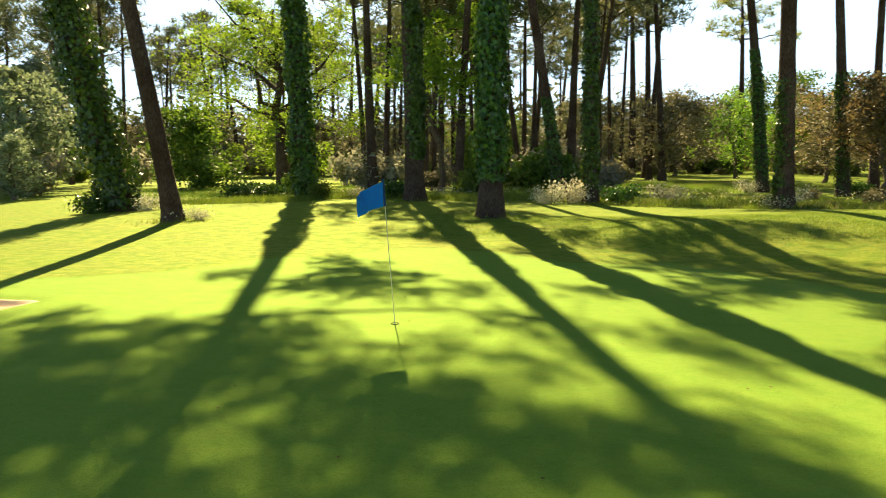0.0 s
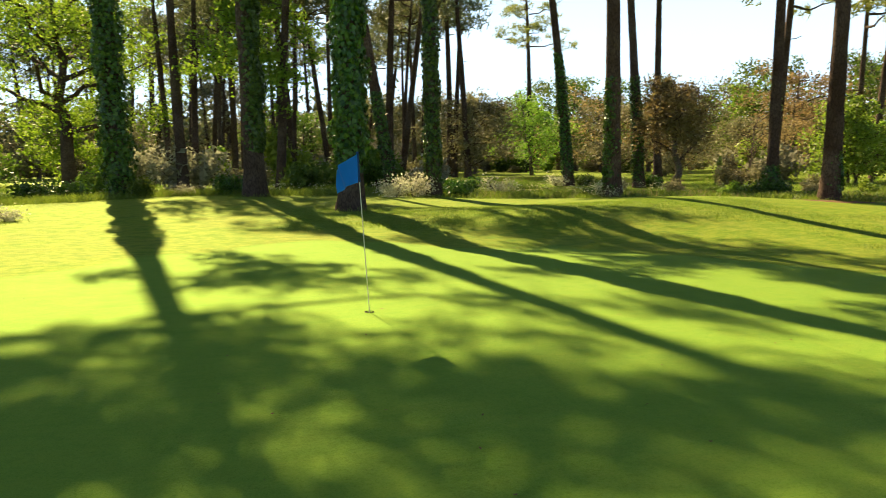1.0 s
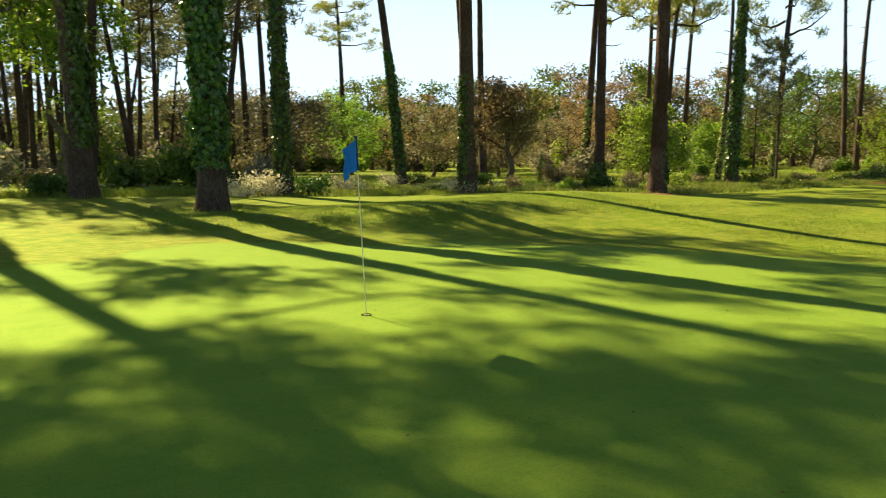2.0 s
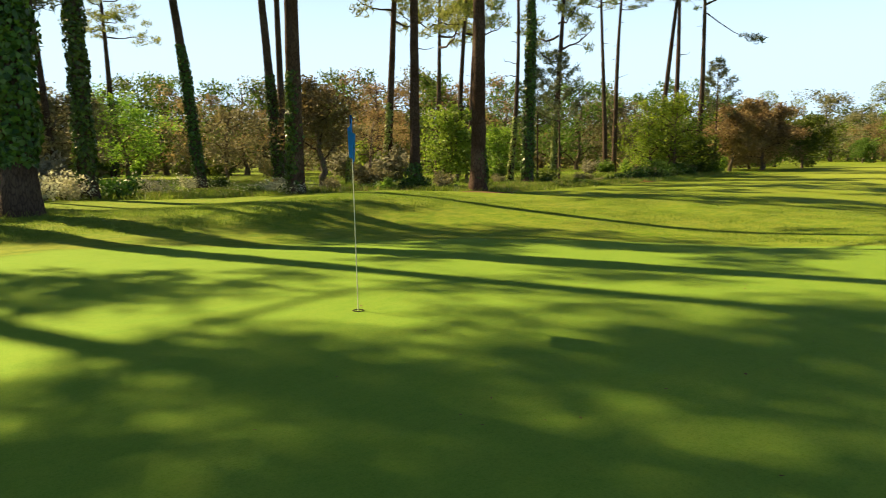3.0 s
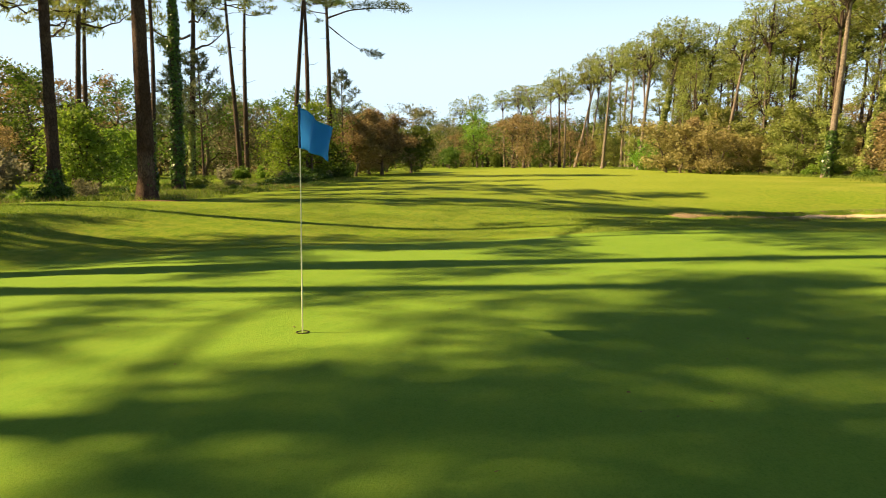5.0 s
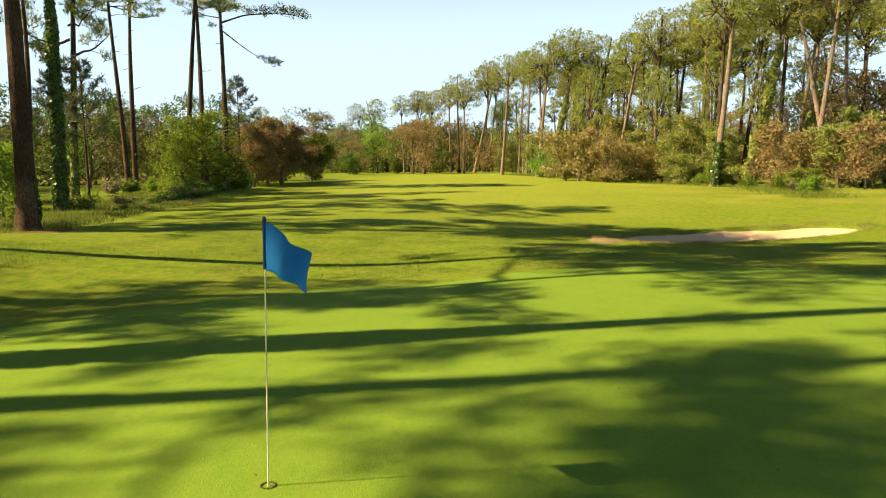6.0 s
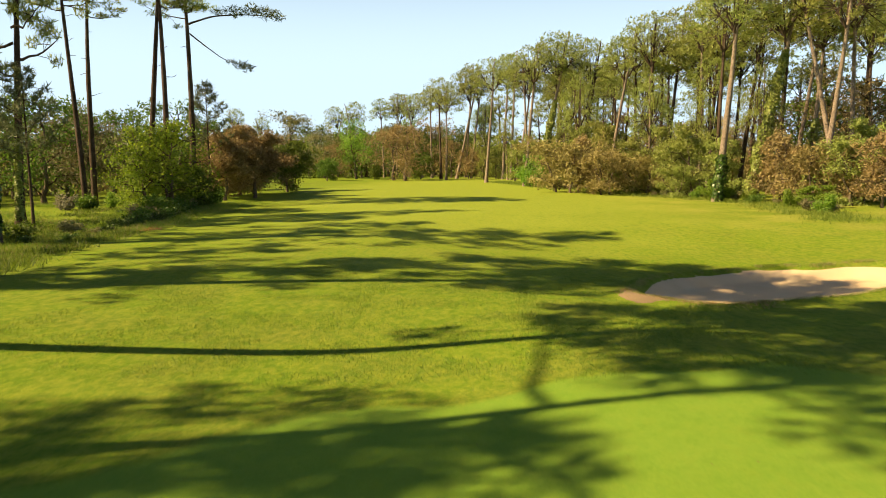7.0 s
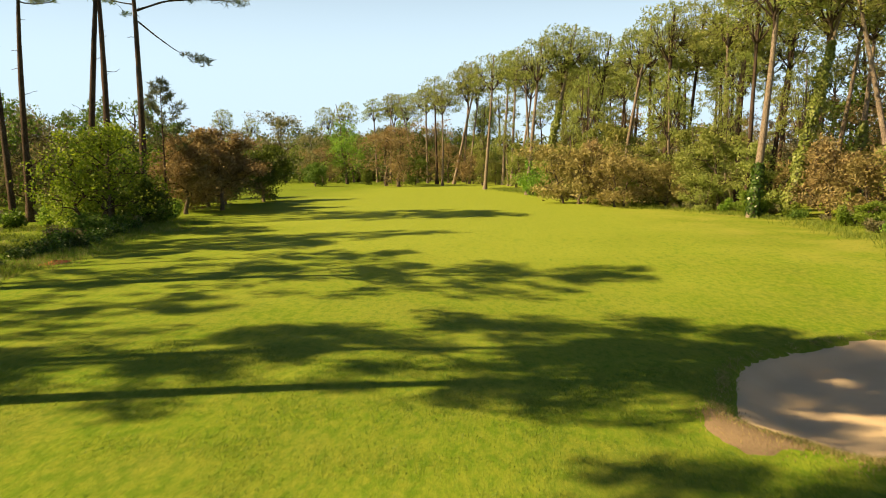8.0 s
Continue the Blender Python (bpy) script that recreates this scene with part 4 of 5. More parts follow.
for n in range(42):
    f = n / 42
    a = radians(84 - 62 * f)
    d = br.uniform(88, 128)
    x, y = -4 + d * math.cos(a), 6 + d * math.sin(a)
    if x > 100 and y < 62:
        continue
    k = br.choice([0, 1, 2, 2, 3, 3, 4] if f > 0.25 else [0, 0, 2, 1, 4])
    again(belt[k], x, y, br.uniform(0, 6.28), br.uniform(0.95, 1.4), br.uniform(0.92, 1.15))
for n in range(22):
    a = radians(84 + 46 * (n + br.uniform(0, 1)) / 22)
    d = br.uniform(92, 140)
    x, y = -2 + d * math.cos(a), 4 + d * math.sin(a)
    again(belt[br.choice([0, 0, 2, 4, 3])], x, y, br.uniform(0, 6.28), br.uniform(0.75, 1.25), br.uniform(0.8, 1.1))
for x, y, k, s in ((25.5, 62.0, 0, 0.85), (33.0, 66.0, 1, 0.7), (41.0, 66.0, 0, 0.75), (18.0, 84.0, 0, 1.0), (29.0, 56.0, 2, 0.62), (36.0, 52.0, 1, 0.5), (50.0, 70.0, 1, 0.8), (57.0, 74.0, 3, 0.8), (22.0, 74.0, 4, 0.9)):
    again(belt[k], x, y, x + y, s)

# ---- shrubs and small trees along the edge ----
thicket = broadleaf("young_tree", 33.0, 41.3, 6.4, 4.2, 21, M_GREEN, clear=0.12, size=0.15, per=44, limbs=9, subs=6, stems=3, label="leafy young hazel in bright green leaf")
broadleaf("young_tree", 35.6, 42.0, 5.0, 3.6, 22, M_GREEN, clear=0.06, size=0.15, per=36, limbs=8, subs=5, stems=2, label="leafy young hazel in bright green leaf")
broadleaf("thicket_tree", 57.9, 37.6, 9.6, 6.2, 23, M_OAK, clear=0.24, size=0.15, per=38, limbs=11, subs=6, stems=3, label="dense thicket of young trees in green leaf")
broadleaf("thicket_tree", 64.0, 37.6, 5.0, 3.6, 24, M_DARKGREEN, clear=0.03, size=0.17, per=60, limbs=8, subs=6, stems=3, label="dark green holly-like thicket")
again(thicket, 60.5, 40.6, 1.0, 0.9)
again(thicket, 44.0, 47.0, 2.0, 0.85)
ROW = "trees along the fairway"
rus = broadleaf("small_tree", 75.2, 38.4, 9.2, 7.0, 25, M_BROWN, clear=0.2, corners=3, size=0.16, per=240, limbs=11, subs=7, label="small tree in russet-brown leaf beside the fairway", group=ROW)
again(rus, 79.6, 36.6, 2.0, 1.02)
again(rus, 86.0, 40.5, 4.2, 1.0)
grn = broadleaf("small_tree", 95.1, 37.2, 7.7, 6.4, 26, M_DARKGREEN, clear=0.14, corners=3, size=0.19, per=170, limbs=11, subs=7, label="rounded dark green tree beside the fairway", group=ROW)
again(grn, 89.5, 40.0, 1.0, 1.05)
again(grn, 104.0, 44.0, 3.0, 0.95)
again(grn, 152.5, 45.0, 5.0, 0.72)
again(grn, 158.1, 25.2, 2.2, 0.82)
again(grn, 158.6, 35.7, 4.2, 0.45)
again(belt[3], 92.0, 56.0, 2.0, 0.8)
again(belt[4], 110.0, 60.0, 1.0, 0.85)
young_pine = new("young_pine")
young_pine.location = (71.3, 38.4, hz(71.3, 38.4))
tagged(young_pine, "dark young pine with upswept branches above the shrubs", "tree")
_r = np.random.default_rng(61)
child("trunk", mesh_of("trunk", *tube(np.stack([np.zeros(8), np.zeros(8), np.linspace(-0.2, 12.4, 8)], -1), np.linspace(0.13, 0.02, 8), 8, 0.04, _r), M_BARK, True), young_pine)
_c = []
for i in range(30):
    z = 5.0 + 7.0 * i / 30
    a, L = 2.4 * i, (2.6 * (1 - (i / 30) ** 1.3) + 0.5) * _r.uniform(0.7, 1.1)
    e = np.array([math.cos(a) * L, math.sin(a) * L, z + 0.55 * L])
    child("limb", mesh_of("limb", *tube(curve_points((0, 0, z), e, -0.1 * L, 5, _r, 0.02), np.linspace(0.03, 0.01, 5), 5, 0, _r), M_TWIG, True), young_pine)
    for s in (0.55, 0.8, 1.0):
        _c.append(np.array([e[0] * s, e[1] * s, z + (e[2] - z) * s]) + in_ball(9, _r, 0.32, 0.32, 0.3))
child("crown", mesh_of("crown", *needle_tufts(np.concatenate(_c), 0.42, _r, 0.8, 5, 0.16), M_NEEDLE_SHADED), young_pine)
again(young_pine, 42.5, 38.5, 1.3, 0.85)
again(young_pine, 45.5, 43.0, 2.6, 0.8)

SH = "undergrowth"
sh_grey = bush("shrub", 6.0, 44.0, 2.0, 3.4, 1, M_GREY, 0.2, 1200, 11, "pale grey-green scrub under the pines", SH, corners=3)
sh_dark = bush("shrub", -2.0, 43.0, 1.9, 3.2, 2, M_DARKGREEN, 0.2, 1200, 11, "dark green bramble scrub under the pines", SH, corners=3)
sh_green = bush("shrub", -13.0, 45.0, 2.2, 3.2, 3, M_GREEN, 0.2, 1200, 11, "fresh green scrub under the pines", SH, corners=3)
sh_olive = bush("shrub", 24.0, 40.5, 1.6, 2.6, 4, M_OLIVE, 0.13, 1200, 11, "olive bramble scrub under tall pines", SH, corners=3)
sh_pale = bush("shrub", 3.1, 32.4, 1.0, 2.6, 5, M_PALE_LEAF, 0.085, 1000, 14, "pale dry flowering shrub at a trunk's foot")
sh_low = bush("bramble", 5.4, 33.0, 0.95, 2.2, 6, M_IVY, 0.11, 1200, 12, "low dark bramble at a trunk's foot")
sr = np.random.default_rng(44)
KINDS = (sh_grey, sh_dark, sh_green, sh_olive)
n = 0
while n < 78:
    a = radians(sr.uniform(10, 128))
    d = sr.uniform(44, 100)
    x, y = -3 + d * math.cos(a), 4 + d * math.sin(a)
    if (-32 < x < -14 and y < 84) or (x > 28 and y < 45) or (8 < x < 30 and y < 62):
        continue
    k = sr.choice([0, 0, 1, 2, 3] if x < 15 else [0, 2, 3, 3, 1])
    again(KINDS[k], x, y, sr.uniform(0, 6.28), sr.uniform(0.8, 1.7), sr.uniform(0.8, 1.3))
    n += 1
for k, x, y, s in ((sh_low, -17.3, 29.0, 1.0), (sh_pale, -15.2, 29.2, 0.7), (sh_pale, -10.6, 24.3, 0.42), (sh_pale, 11.0, 29.5, 0.5), (sh_low, 11.2, 29.7, 0.55), (sh_low, 17.4, 48.2, 0.9),
                   (sh_pale, 15.4, 47.8, 0.8), (sh_pale, 2.2, 31.9, 0.8), (sh_pale, 13.5, 35.0, 0.8), (sh_pale, 8.0, 36.0, 0.9), (sh_low, 20.9, 32.9, 0.9), (sh_low, 22.3, 33.4, 0.8), (sh_olive, 17.2, 35.0, 0.6), (sh_low, 20.6, 44.6, 0.9), (sh_low, -5.0, 33.2, 1.0),
                   (sh_low, -12.4, 36.5, 1.1), (sh_low, -14.0, 37.2, 1.2), (sh_pale, -7.0, 34.2, 0.5), (sh_olive, 26.0, 35.5, 0.7), (sh_olive, 29.2, 45.0, 0.8), (sh_dark, 36.0, 35.0, 0.6),
                   (sh_olive, 40.0, 34.5, 0.6), (sh_olive, 46.5, 34.0, 0.6), (sh_dark, 49.5, 34.5, 0.6), (sh_olive, 51.0, 35.5, 0.9), (sh_dark, 56.0, 36.8, 0.9), (sh_olive, 60.5, 36.3, 0.8), (sh_dark, 58.3, 36.6, 0.8), (sh_dark, 61.0, 45.5, 0.8), (sh_green, 63.5, 45.0, 0.7),
                   (sh_dark, 66.5, 37.3, 0.9), (sh_green, 69.5, 37.0, 0.8), (sh_green, 33.0, 37.0, 0.6), (sh_olive, 15.5, 38.0, 0.55), (sh_dark, -8.4, 33.0, 0.5)):
    again(k, x, y, x * 1.7, s)

# ---- pine forest along the far side of the fairway ----
FOREST = "pines of the forest across the fairway"
SUNLIT = "sunlit forest pine with a rounded needle crown"
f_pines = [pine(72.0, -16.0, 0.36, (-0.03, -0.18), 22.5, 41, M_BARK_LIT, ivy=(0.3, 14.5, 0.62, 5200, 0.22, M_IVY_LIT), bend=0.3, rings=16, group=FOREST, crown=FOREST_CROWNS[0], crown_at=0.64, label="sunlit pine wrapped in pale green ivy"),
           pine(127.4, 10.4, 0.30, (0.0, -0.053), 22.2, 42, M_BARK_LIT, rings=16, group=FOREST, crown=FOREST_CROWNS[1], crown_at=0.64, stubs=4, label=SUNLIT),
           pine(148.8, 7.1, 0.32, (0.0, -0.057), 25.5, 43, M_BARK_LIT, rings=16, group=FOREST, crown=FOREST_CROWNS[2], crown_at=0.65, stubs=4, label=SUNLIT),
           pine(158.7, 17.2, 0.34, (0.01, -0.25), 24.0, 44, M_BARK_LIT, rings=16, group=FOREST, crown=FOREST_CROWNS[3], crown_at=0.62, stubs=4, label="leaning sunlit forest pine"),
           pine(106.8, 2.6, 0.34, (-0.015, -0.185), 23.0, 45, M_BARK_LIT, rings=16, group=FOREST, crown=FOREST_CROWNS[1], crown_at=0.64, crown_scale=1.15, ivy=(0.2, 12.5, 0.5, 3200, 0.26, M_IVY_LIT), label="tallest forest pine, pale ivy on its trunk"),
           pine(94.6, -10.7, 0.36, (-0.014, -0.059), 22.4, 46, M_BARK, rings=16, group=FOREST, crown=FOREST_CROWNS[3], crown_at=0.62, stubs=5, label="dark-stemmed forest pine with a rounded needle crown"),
           pine(69.6, -12.2, 0.36, (-0.01, -0.055), 22.0, 47, M_BARK_LIT, rings=16, group=FOREST, crown=FOREST_CROWNS[2], crown_at=0.65, stubs=5, ivy=(0.0, 4.5, 0.5, 1500, 0.2, M_IVY), label="stout sunlit pine, green ivy heaped at its foot")]


def forest_pine(x, y, radius, lean, tall, seed, bark, crown_at=0.64, ivy=None, size=1.0):
    return pine(x, y, radius, lean, tall, seed, bark, rings=12, group=FOREST, crown=FOREST_CROWNS[seed % 4], crown_at=crown_at, crown_scale=size, stubs=3, ivy=ivy, label=SUNLIT)


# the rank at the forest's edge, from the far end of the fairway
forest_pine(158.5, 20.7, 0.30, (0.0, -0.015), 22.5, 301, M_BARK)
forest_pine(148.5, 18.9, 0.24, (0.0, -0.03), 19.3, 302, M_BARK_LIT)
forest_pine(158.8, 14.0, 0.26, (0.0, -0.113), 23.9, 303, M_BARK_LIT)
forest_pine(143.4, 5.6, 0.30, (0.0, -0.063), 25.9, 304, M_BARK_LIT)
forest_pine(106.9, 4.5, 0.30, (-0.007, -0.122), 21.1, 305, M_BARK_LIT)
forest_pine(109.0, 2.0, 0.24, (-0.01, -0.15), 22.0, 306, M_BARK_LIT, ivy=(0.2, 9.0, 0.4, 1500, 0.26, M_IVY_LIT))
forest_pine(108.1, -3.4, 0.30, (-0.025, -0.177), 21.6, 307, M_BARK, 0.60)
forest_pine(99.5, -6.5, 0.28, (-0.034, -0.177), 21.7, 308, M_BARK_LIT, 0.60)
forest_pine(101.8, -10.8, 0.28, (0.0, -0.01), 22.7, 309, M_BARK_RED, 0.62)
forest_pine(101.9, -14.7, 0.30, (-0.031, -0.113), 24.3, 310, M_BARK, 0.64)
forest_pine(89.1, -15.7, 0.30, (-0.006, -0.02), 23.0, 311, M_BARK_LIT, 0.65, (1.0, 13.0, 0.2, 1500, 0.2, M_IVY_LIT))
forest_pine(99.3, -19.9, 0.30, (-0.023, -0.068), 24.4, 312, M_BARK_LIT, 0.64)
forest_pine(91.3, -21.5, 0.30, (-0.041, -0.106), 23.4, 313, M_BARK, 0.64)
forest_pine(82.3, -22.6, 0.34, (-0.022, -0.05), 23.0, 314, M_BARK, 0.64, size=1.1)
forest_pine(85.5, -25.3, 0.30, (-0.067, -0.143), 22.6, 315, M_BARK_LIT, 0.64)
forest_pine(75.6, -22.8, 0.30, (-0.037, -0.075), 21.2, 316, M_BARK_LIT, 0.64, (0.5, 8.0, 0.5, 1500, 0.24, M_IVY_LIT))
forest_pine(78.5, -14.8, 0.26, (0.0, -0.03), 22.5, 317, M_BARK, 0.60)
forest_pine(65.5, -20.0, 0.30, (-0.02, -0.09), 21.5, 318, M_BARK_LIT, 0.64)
f_light = [pine(90.0, -38.0, 0.32, (0.02, 0.0), 23.0, 47, M_BARK, rings=12, group=FOREST, crown=LIGHT_CROWNS[0], crown_at=0.64, label="forest pine deeper in the wood"),
           pine(84.0, -33.0, 0.32, (-0.03, 0.02), 22.0, 48, M_BARK, rings=12, group=FOREST, crown=LIGHT_CROWNS[1], crown_at=0.64, label="forest pine deeper in the wood")]
f_young = pine(88.0, -9.5, 0.20, (0.01, 0.0), 14.5, 49, M_BARK_LIT, rings=12, group=FOREST, crown=FOREST_CROWNS[2], crown_at=0.34, crown_scale=0.72, label="younger forest pine with a deep crown")
fr = np.random.default_rng(55)


def forest_edge(x):
    return np.interp(x, [40, 48, 56, 64, 73, 86, 104, 134, 154, 200], [-14, -14, -14.8, -15.0, -12.5, -4, 1.5, 9, 18, 38])


def in_front(x, y):
    """Whether a place stands before the ivy-clad pines, seen from the fairway."""
    for tx, ty in ((72.0, -16.0), (106.8, 2.6), (69.6, -12.2)):
        ux, uy = tx - 8.0, ty - 9.0
        L = math.hypot(ux, uy)
        s, c = ((x - 8.0) * ux + (y - 9.0) * uy) / L, ((x - 8.0) * uy - (y - 9.0) * ux) / L
        if s < L + 1.5 and abs(c) < 2.2:
            return True
    return False


placed = []
while len(placed) < 46:
    x = fr.uniform(60, 178)
    y = forest_edge(x) - 8.0 - 32 * fr.uniform(0, 1) ** 1.4
    if any(math.hypot(x - a, y - b) < 3.3 for a, b in placed):
        continue
    placed.append((x, y))
for n, (x, y) in enumerate(placed):
    deep = forest_edge(x) - y > 14
    if in_front(x, y):
        continue
    again(f_light[n % 2] if deep else f_pines[(1, 5, 2)[n % 3]], x, y, fr.uniform(0, 6.28), fr.uniform(0.70, 1.02), fr.uniform(0.92, 1.08), (fr.normal() * 0.05, fr.normal() * 0.05))
EDGE = "forest edge"
f_under = [broadleaf("forest_shrub", 81.0, -12.1, 10.5, 6.0, 51, M_NEEDLE, clear=0.04, corners=3, size=0.175, per=90, limbs=7, subs=6, stems=2, label="tall olive sunlit shrub at the forest edge", group=EDGE),
           broadleaf("forest_shrub", 69.3, -18.4, 7.1, 5.6, 52, M_BROWN, clear=0.16, corners=3, size=0.19, per=76, limbs=6, subs=6, stems=2, label="russet shrub at the forest edge", group=EDGE),
           broadleaf("forest_shrub", 105.4, 3.2, 5.6, 3.8, 53, M_GREEN, clear=0.03, corners=3, size=0.19, per=90, limbs=6, subs=6, stems=2, label="bright green shrub at the forest edge", group=EDGE),
           broadleaf("forest_shrub", 95.8, -4.5, 12.0, 5.6, 54, M_NEEDLE, clear=0.05, corners=3, size=0.18, per=90, limbs=12, subs=6, label="bushy young pine at the forest edge", group=EDGE, up=0.4),
           broadleaf("forest_shrub", 87.0, 0.2, 8.2, 6.0, 55, M_HEATH, clear=0.05, corners=3, size=0.20, per=74, limbs=7, subs=6, stems=2, label="brownish olive heathy shrub at the forest edge", group=EDGE)]
# shrubs that stand out along the edge: kind, place, size, height
for k, x, y, size, tall_ in ((1, 89.0, -1.2, 0.95, 1.1), (4, 83.4, -3.6, 0.85, 0.95), (2, 92.6, -7.3, 0.85, 0.75), (2, 99.5, -11.5, 0.5, 0.8), (0, 87.8, -11.7, 0.68, 1.0), (4, 90.5, -9.6, 0.7, 0.8),
                             (3, 76.5, -15.0, 0.72, 1.0), (2, 71.4, -12.9, 0.62, 0.8), (4, 84.5, -8.2, 0.75, 1.0), (0, 78.4, -10.4, 0.55, 0.8), (4, 64.4, -19.6, 0.9, 0.9), (2, 59.4, -16.8, 0.6, 0.7),
                             (0, 62.0, -21.0, 0.8, 0.9), (1, 58.0, -22.0, 0.9, 1.0), (3, 66.5, -23.5, 0.85, 1.0), (3, 102.5, -3.2, 0.95, 1.0), (4, 98.0, 0.6, 0.8, 0.9)):
    again(f_under[k], x, y, x * 3.3 + y, size, tall_)
for n in range(44):
    x = 62 + 108 * (n + fr.uniform(0, 1)) / 44
    y = forest_edge(x) - 3.5 - fr.uniform(0.0, 1.0) ** 1.3 * 22
    if in_front(x, y) or (x > 112 and fr.uniform() < 0.35):
        continue
    k = int(fr.choice([0, 0, 1, 3, 3, 4]))
    again(f_under[k], x, y, fr.uniform(0, 6.28), fr.uniform(0.6, 0.95), fr.uniform(0.9, 1.2))
for n in range(12):
    x = 72 + 95 * (n + fr.uniform(0, 1)) / 12
    again(f_young, x, forest_edge(x) - fr.uniform(4, 13), fr.uniform(0, 6.28), fr.uniform(0.7, 1.1), fr.uniform(0.9, 1.1))
for n in range(30):
    x = 52 + 60 * (n + fr.uniform(0, 1)) / 30
    again((sh_green, sh_olive, sh_olive, sh_dark)[n % 4], x, forest_edge(x) - fr.uniform(0.2, 2.2), fr.uniform(0, 6.28), fr.uniform(0.35, 0.75))
for n in range(16):
    x = 52 + 112 * (n + fr.uniform(0, 1)) / 16
    k = int(fr.choice([0, 1, 1, 2, 3]))
    again(belt[k], x, forest_edge(x) - fr.uniform(16, 46), fr.uniform(0, 6.28), fr.uniform(0.95, 1.3), fr.uniform(0.85, 1.1))["group"] = "low trees inside the forest"

# ---- trees that close the valley ----
END = "trees that close the valley"
for n in range(24):
    a = radians(-14 + 44 * (n + 0.5) / 24)
    d = fr.uniform(185, 270)
    x, y = 5 + d * math.cos(a), 8 + d * math.sin(a)
    if y < forest_edge(min(x, 200)) - 20:
        continue
    k = fr.choice([0, 1, 2, 3, 3, 4])
    again(belt[k], x, y, fr.uniform(0, 6.28), fr.uniform(1.3, 1.75), fr.uniform(0.9, 1.1))["group"] = END
for n in range(13):
    a = radians(1.5 + 13.5 * n / 12)
    d = 176 + 26 * fr.uniform()
    again(belt[(3, 2, 4, 1, 3)[n % 5]], 6 + d * math.cos(a), 9 + d * math.sin(a), fr.uniform(0, 6.28), fr.uniform(1.15, 1.4), fr.uniform(0.95, 1.15))["group"] = END
for x, y, tall_ in ((188.8, 52.3, 18.0), (185.6, 43.4, 18.7), (178.7, 36.5, 17.9), (175.3, 32.8, 18.6), (179.6, 30.1, 19.7), (173.0, 26.2, 19.3), (168.3, 23.5, 22.0), (224.3, 89.9, 20.5), (236.6, 85.1, 18.5)):
    again(f_pines[int(x) % 3 + 1], x, y, x, tall_ / 23.0, 1.0, (0.01, 0.02))["group"] = END
again(belt[1], 145.4, 27.0, 2.0, 1.2)
again(belt[1], 149.5, 30.0, 3.4, 1.1)
again(belt[4], 166.0, 41.2, 1.0, 1.2, 1.25)
again(belt[1], 94.0, -31.0, 1.4, 1.2)
again(belt[2], 101.0, -36.0, 2.4, 1.3)
again(belt[1], 86.0, -36.0, 3.0, 1.2)
again(belt[1], 166.0, 46.5, 4.0, 0.85)
again(belt[1], 168.0, 19.0, 0.6, 0.9)
# woods to the west and south close the place
for n in range(9):
    a = radians(145 + 180 * n / 9)
    d = fr.uniform(90, 120)
    again(belt[n % 5], d * math.cos(a), d * math.sin(a), fr.uniform(0, 6.28), 1.3)["group"] = END

# far woods on the skyline
r_ = np.random.default_rng(71)
cl = []
for n in range(430):
    a = r_.uniform(-0.45, 2.3) if n % 8 else r_.uniform(0, 6.283)
    d = r_.uniform(215, 330)
    x, y = 30 + d * math.cos(a), 20 + d * math.sin(a)
    R = r_.uniform(6.0, 10.5)
    cl.append(np.array([x, y, hz(x, y) + R * 0.75]) + in_ball(280, r_, R, R, R * 0.95))
v, f = leaves(np.concatenate(cl), 0.95, r_, np.array([0, 0, 0.4]), 1.0, 1.3, 0.4, 3)
tagged(new("far_woods", mesh_of("far_woods", v, f, M_OLIVE)), "distant wooded skyline in mixed greens and browns", "woods", kind="stuff")


def brush(name, count, a0, a1, d0, d1, lo, hi, per, size, material, seed, label):
    """A thick belt of far undergrowth as one piece of stuff."""
    r = np.random.default_rng(seed)
    cl = []
    for n in range(count):
        a, d = radians(r.uniform(a0, a1)), r.uniform(d0, d1)
        x, y = -2 + d * math.cos(a), 5 + d * math.sin(a)
        R = r.uniform(lo, hi)
        cl.append(np.array([x, y, hz(x, y) + R * r.uniform(0.5, 1.0)]) + in_ball(per, r, R * 1.1, R * 1.1, R))
    v, f = leaves(np.concatenate(cl), size, r, np.array([0, 0, 0.4]), 1.0, 1.4, 0.4, 3)
    tagged(new(name, mesh_of(name, v, f, material)), label, "undergrowth", kind="stuff")


brush("brushwood", 300, 70, 133, 104, 150, 1.6, 4.6, 170, 0.5, M_GREY, 72, "pale grey-green brushwood deep in the pine wood")
brush("brushwood", 185, 78, 130, 104, 150, 4.5, 8.5, 150, 0.66, M_NEEDLE_SHADED, 73, "shaded young growth deep in the pine wood")
brush("brushwood", 190, 20, 76, 112, 150, 3.0, 6.5, 190, 0.42, M_OLIVE, 74, "olive brushwood behind the far belt of trees")
brush("brushwood", 60, 20, 80, 105, 145, 3.0, 6.0, 150, 0.4, M_BROWN, 75, "russet brushwood behind the far belt of trees")

brush("brushwood", 110, -8, 22, 175, 265, 4.5, 7.5, 170, 0.6, M_DARKGREEN, 76, "dark green growth that closes the valley")

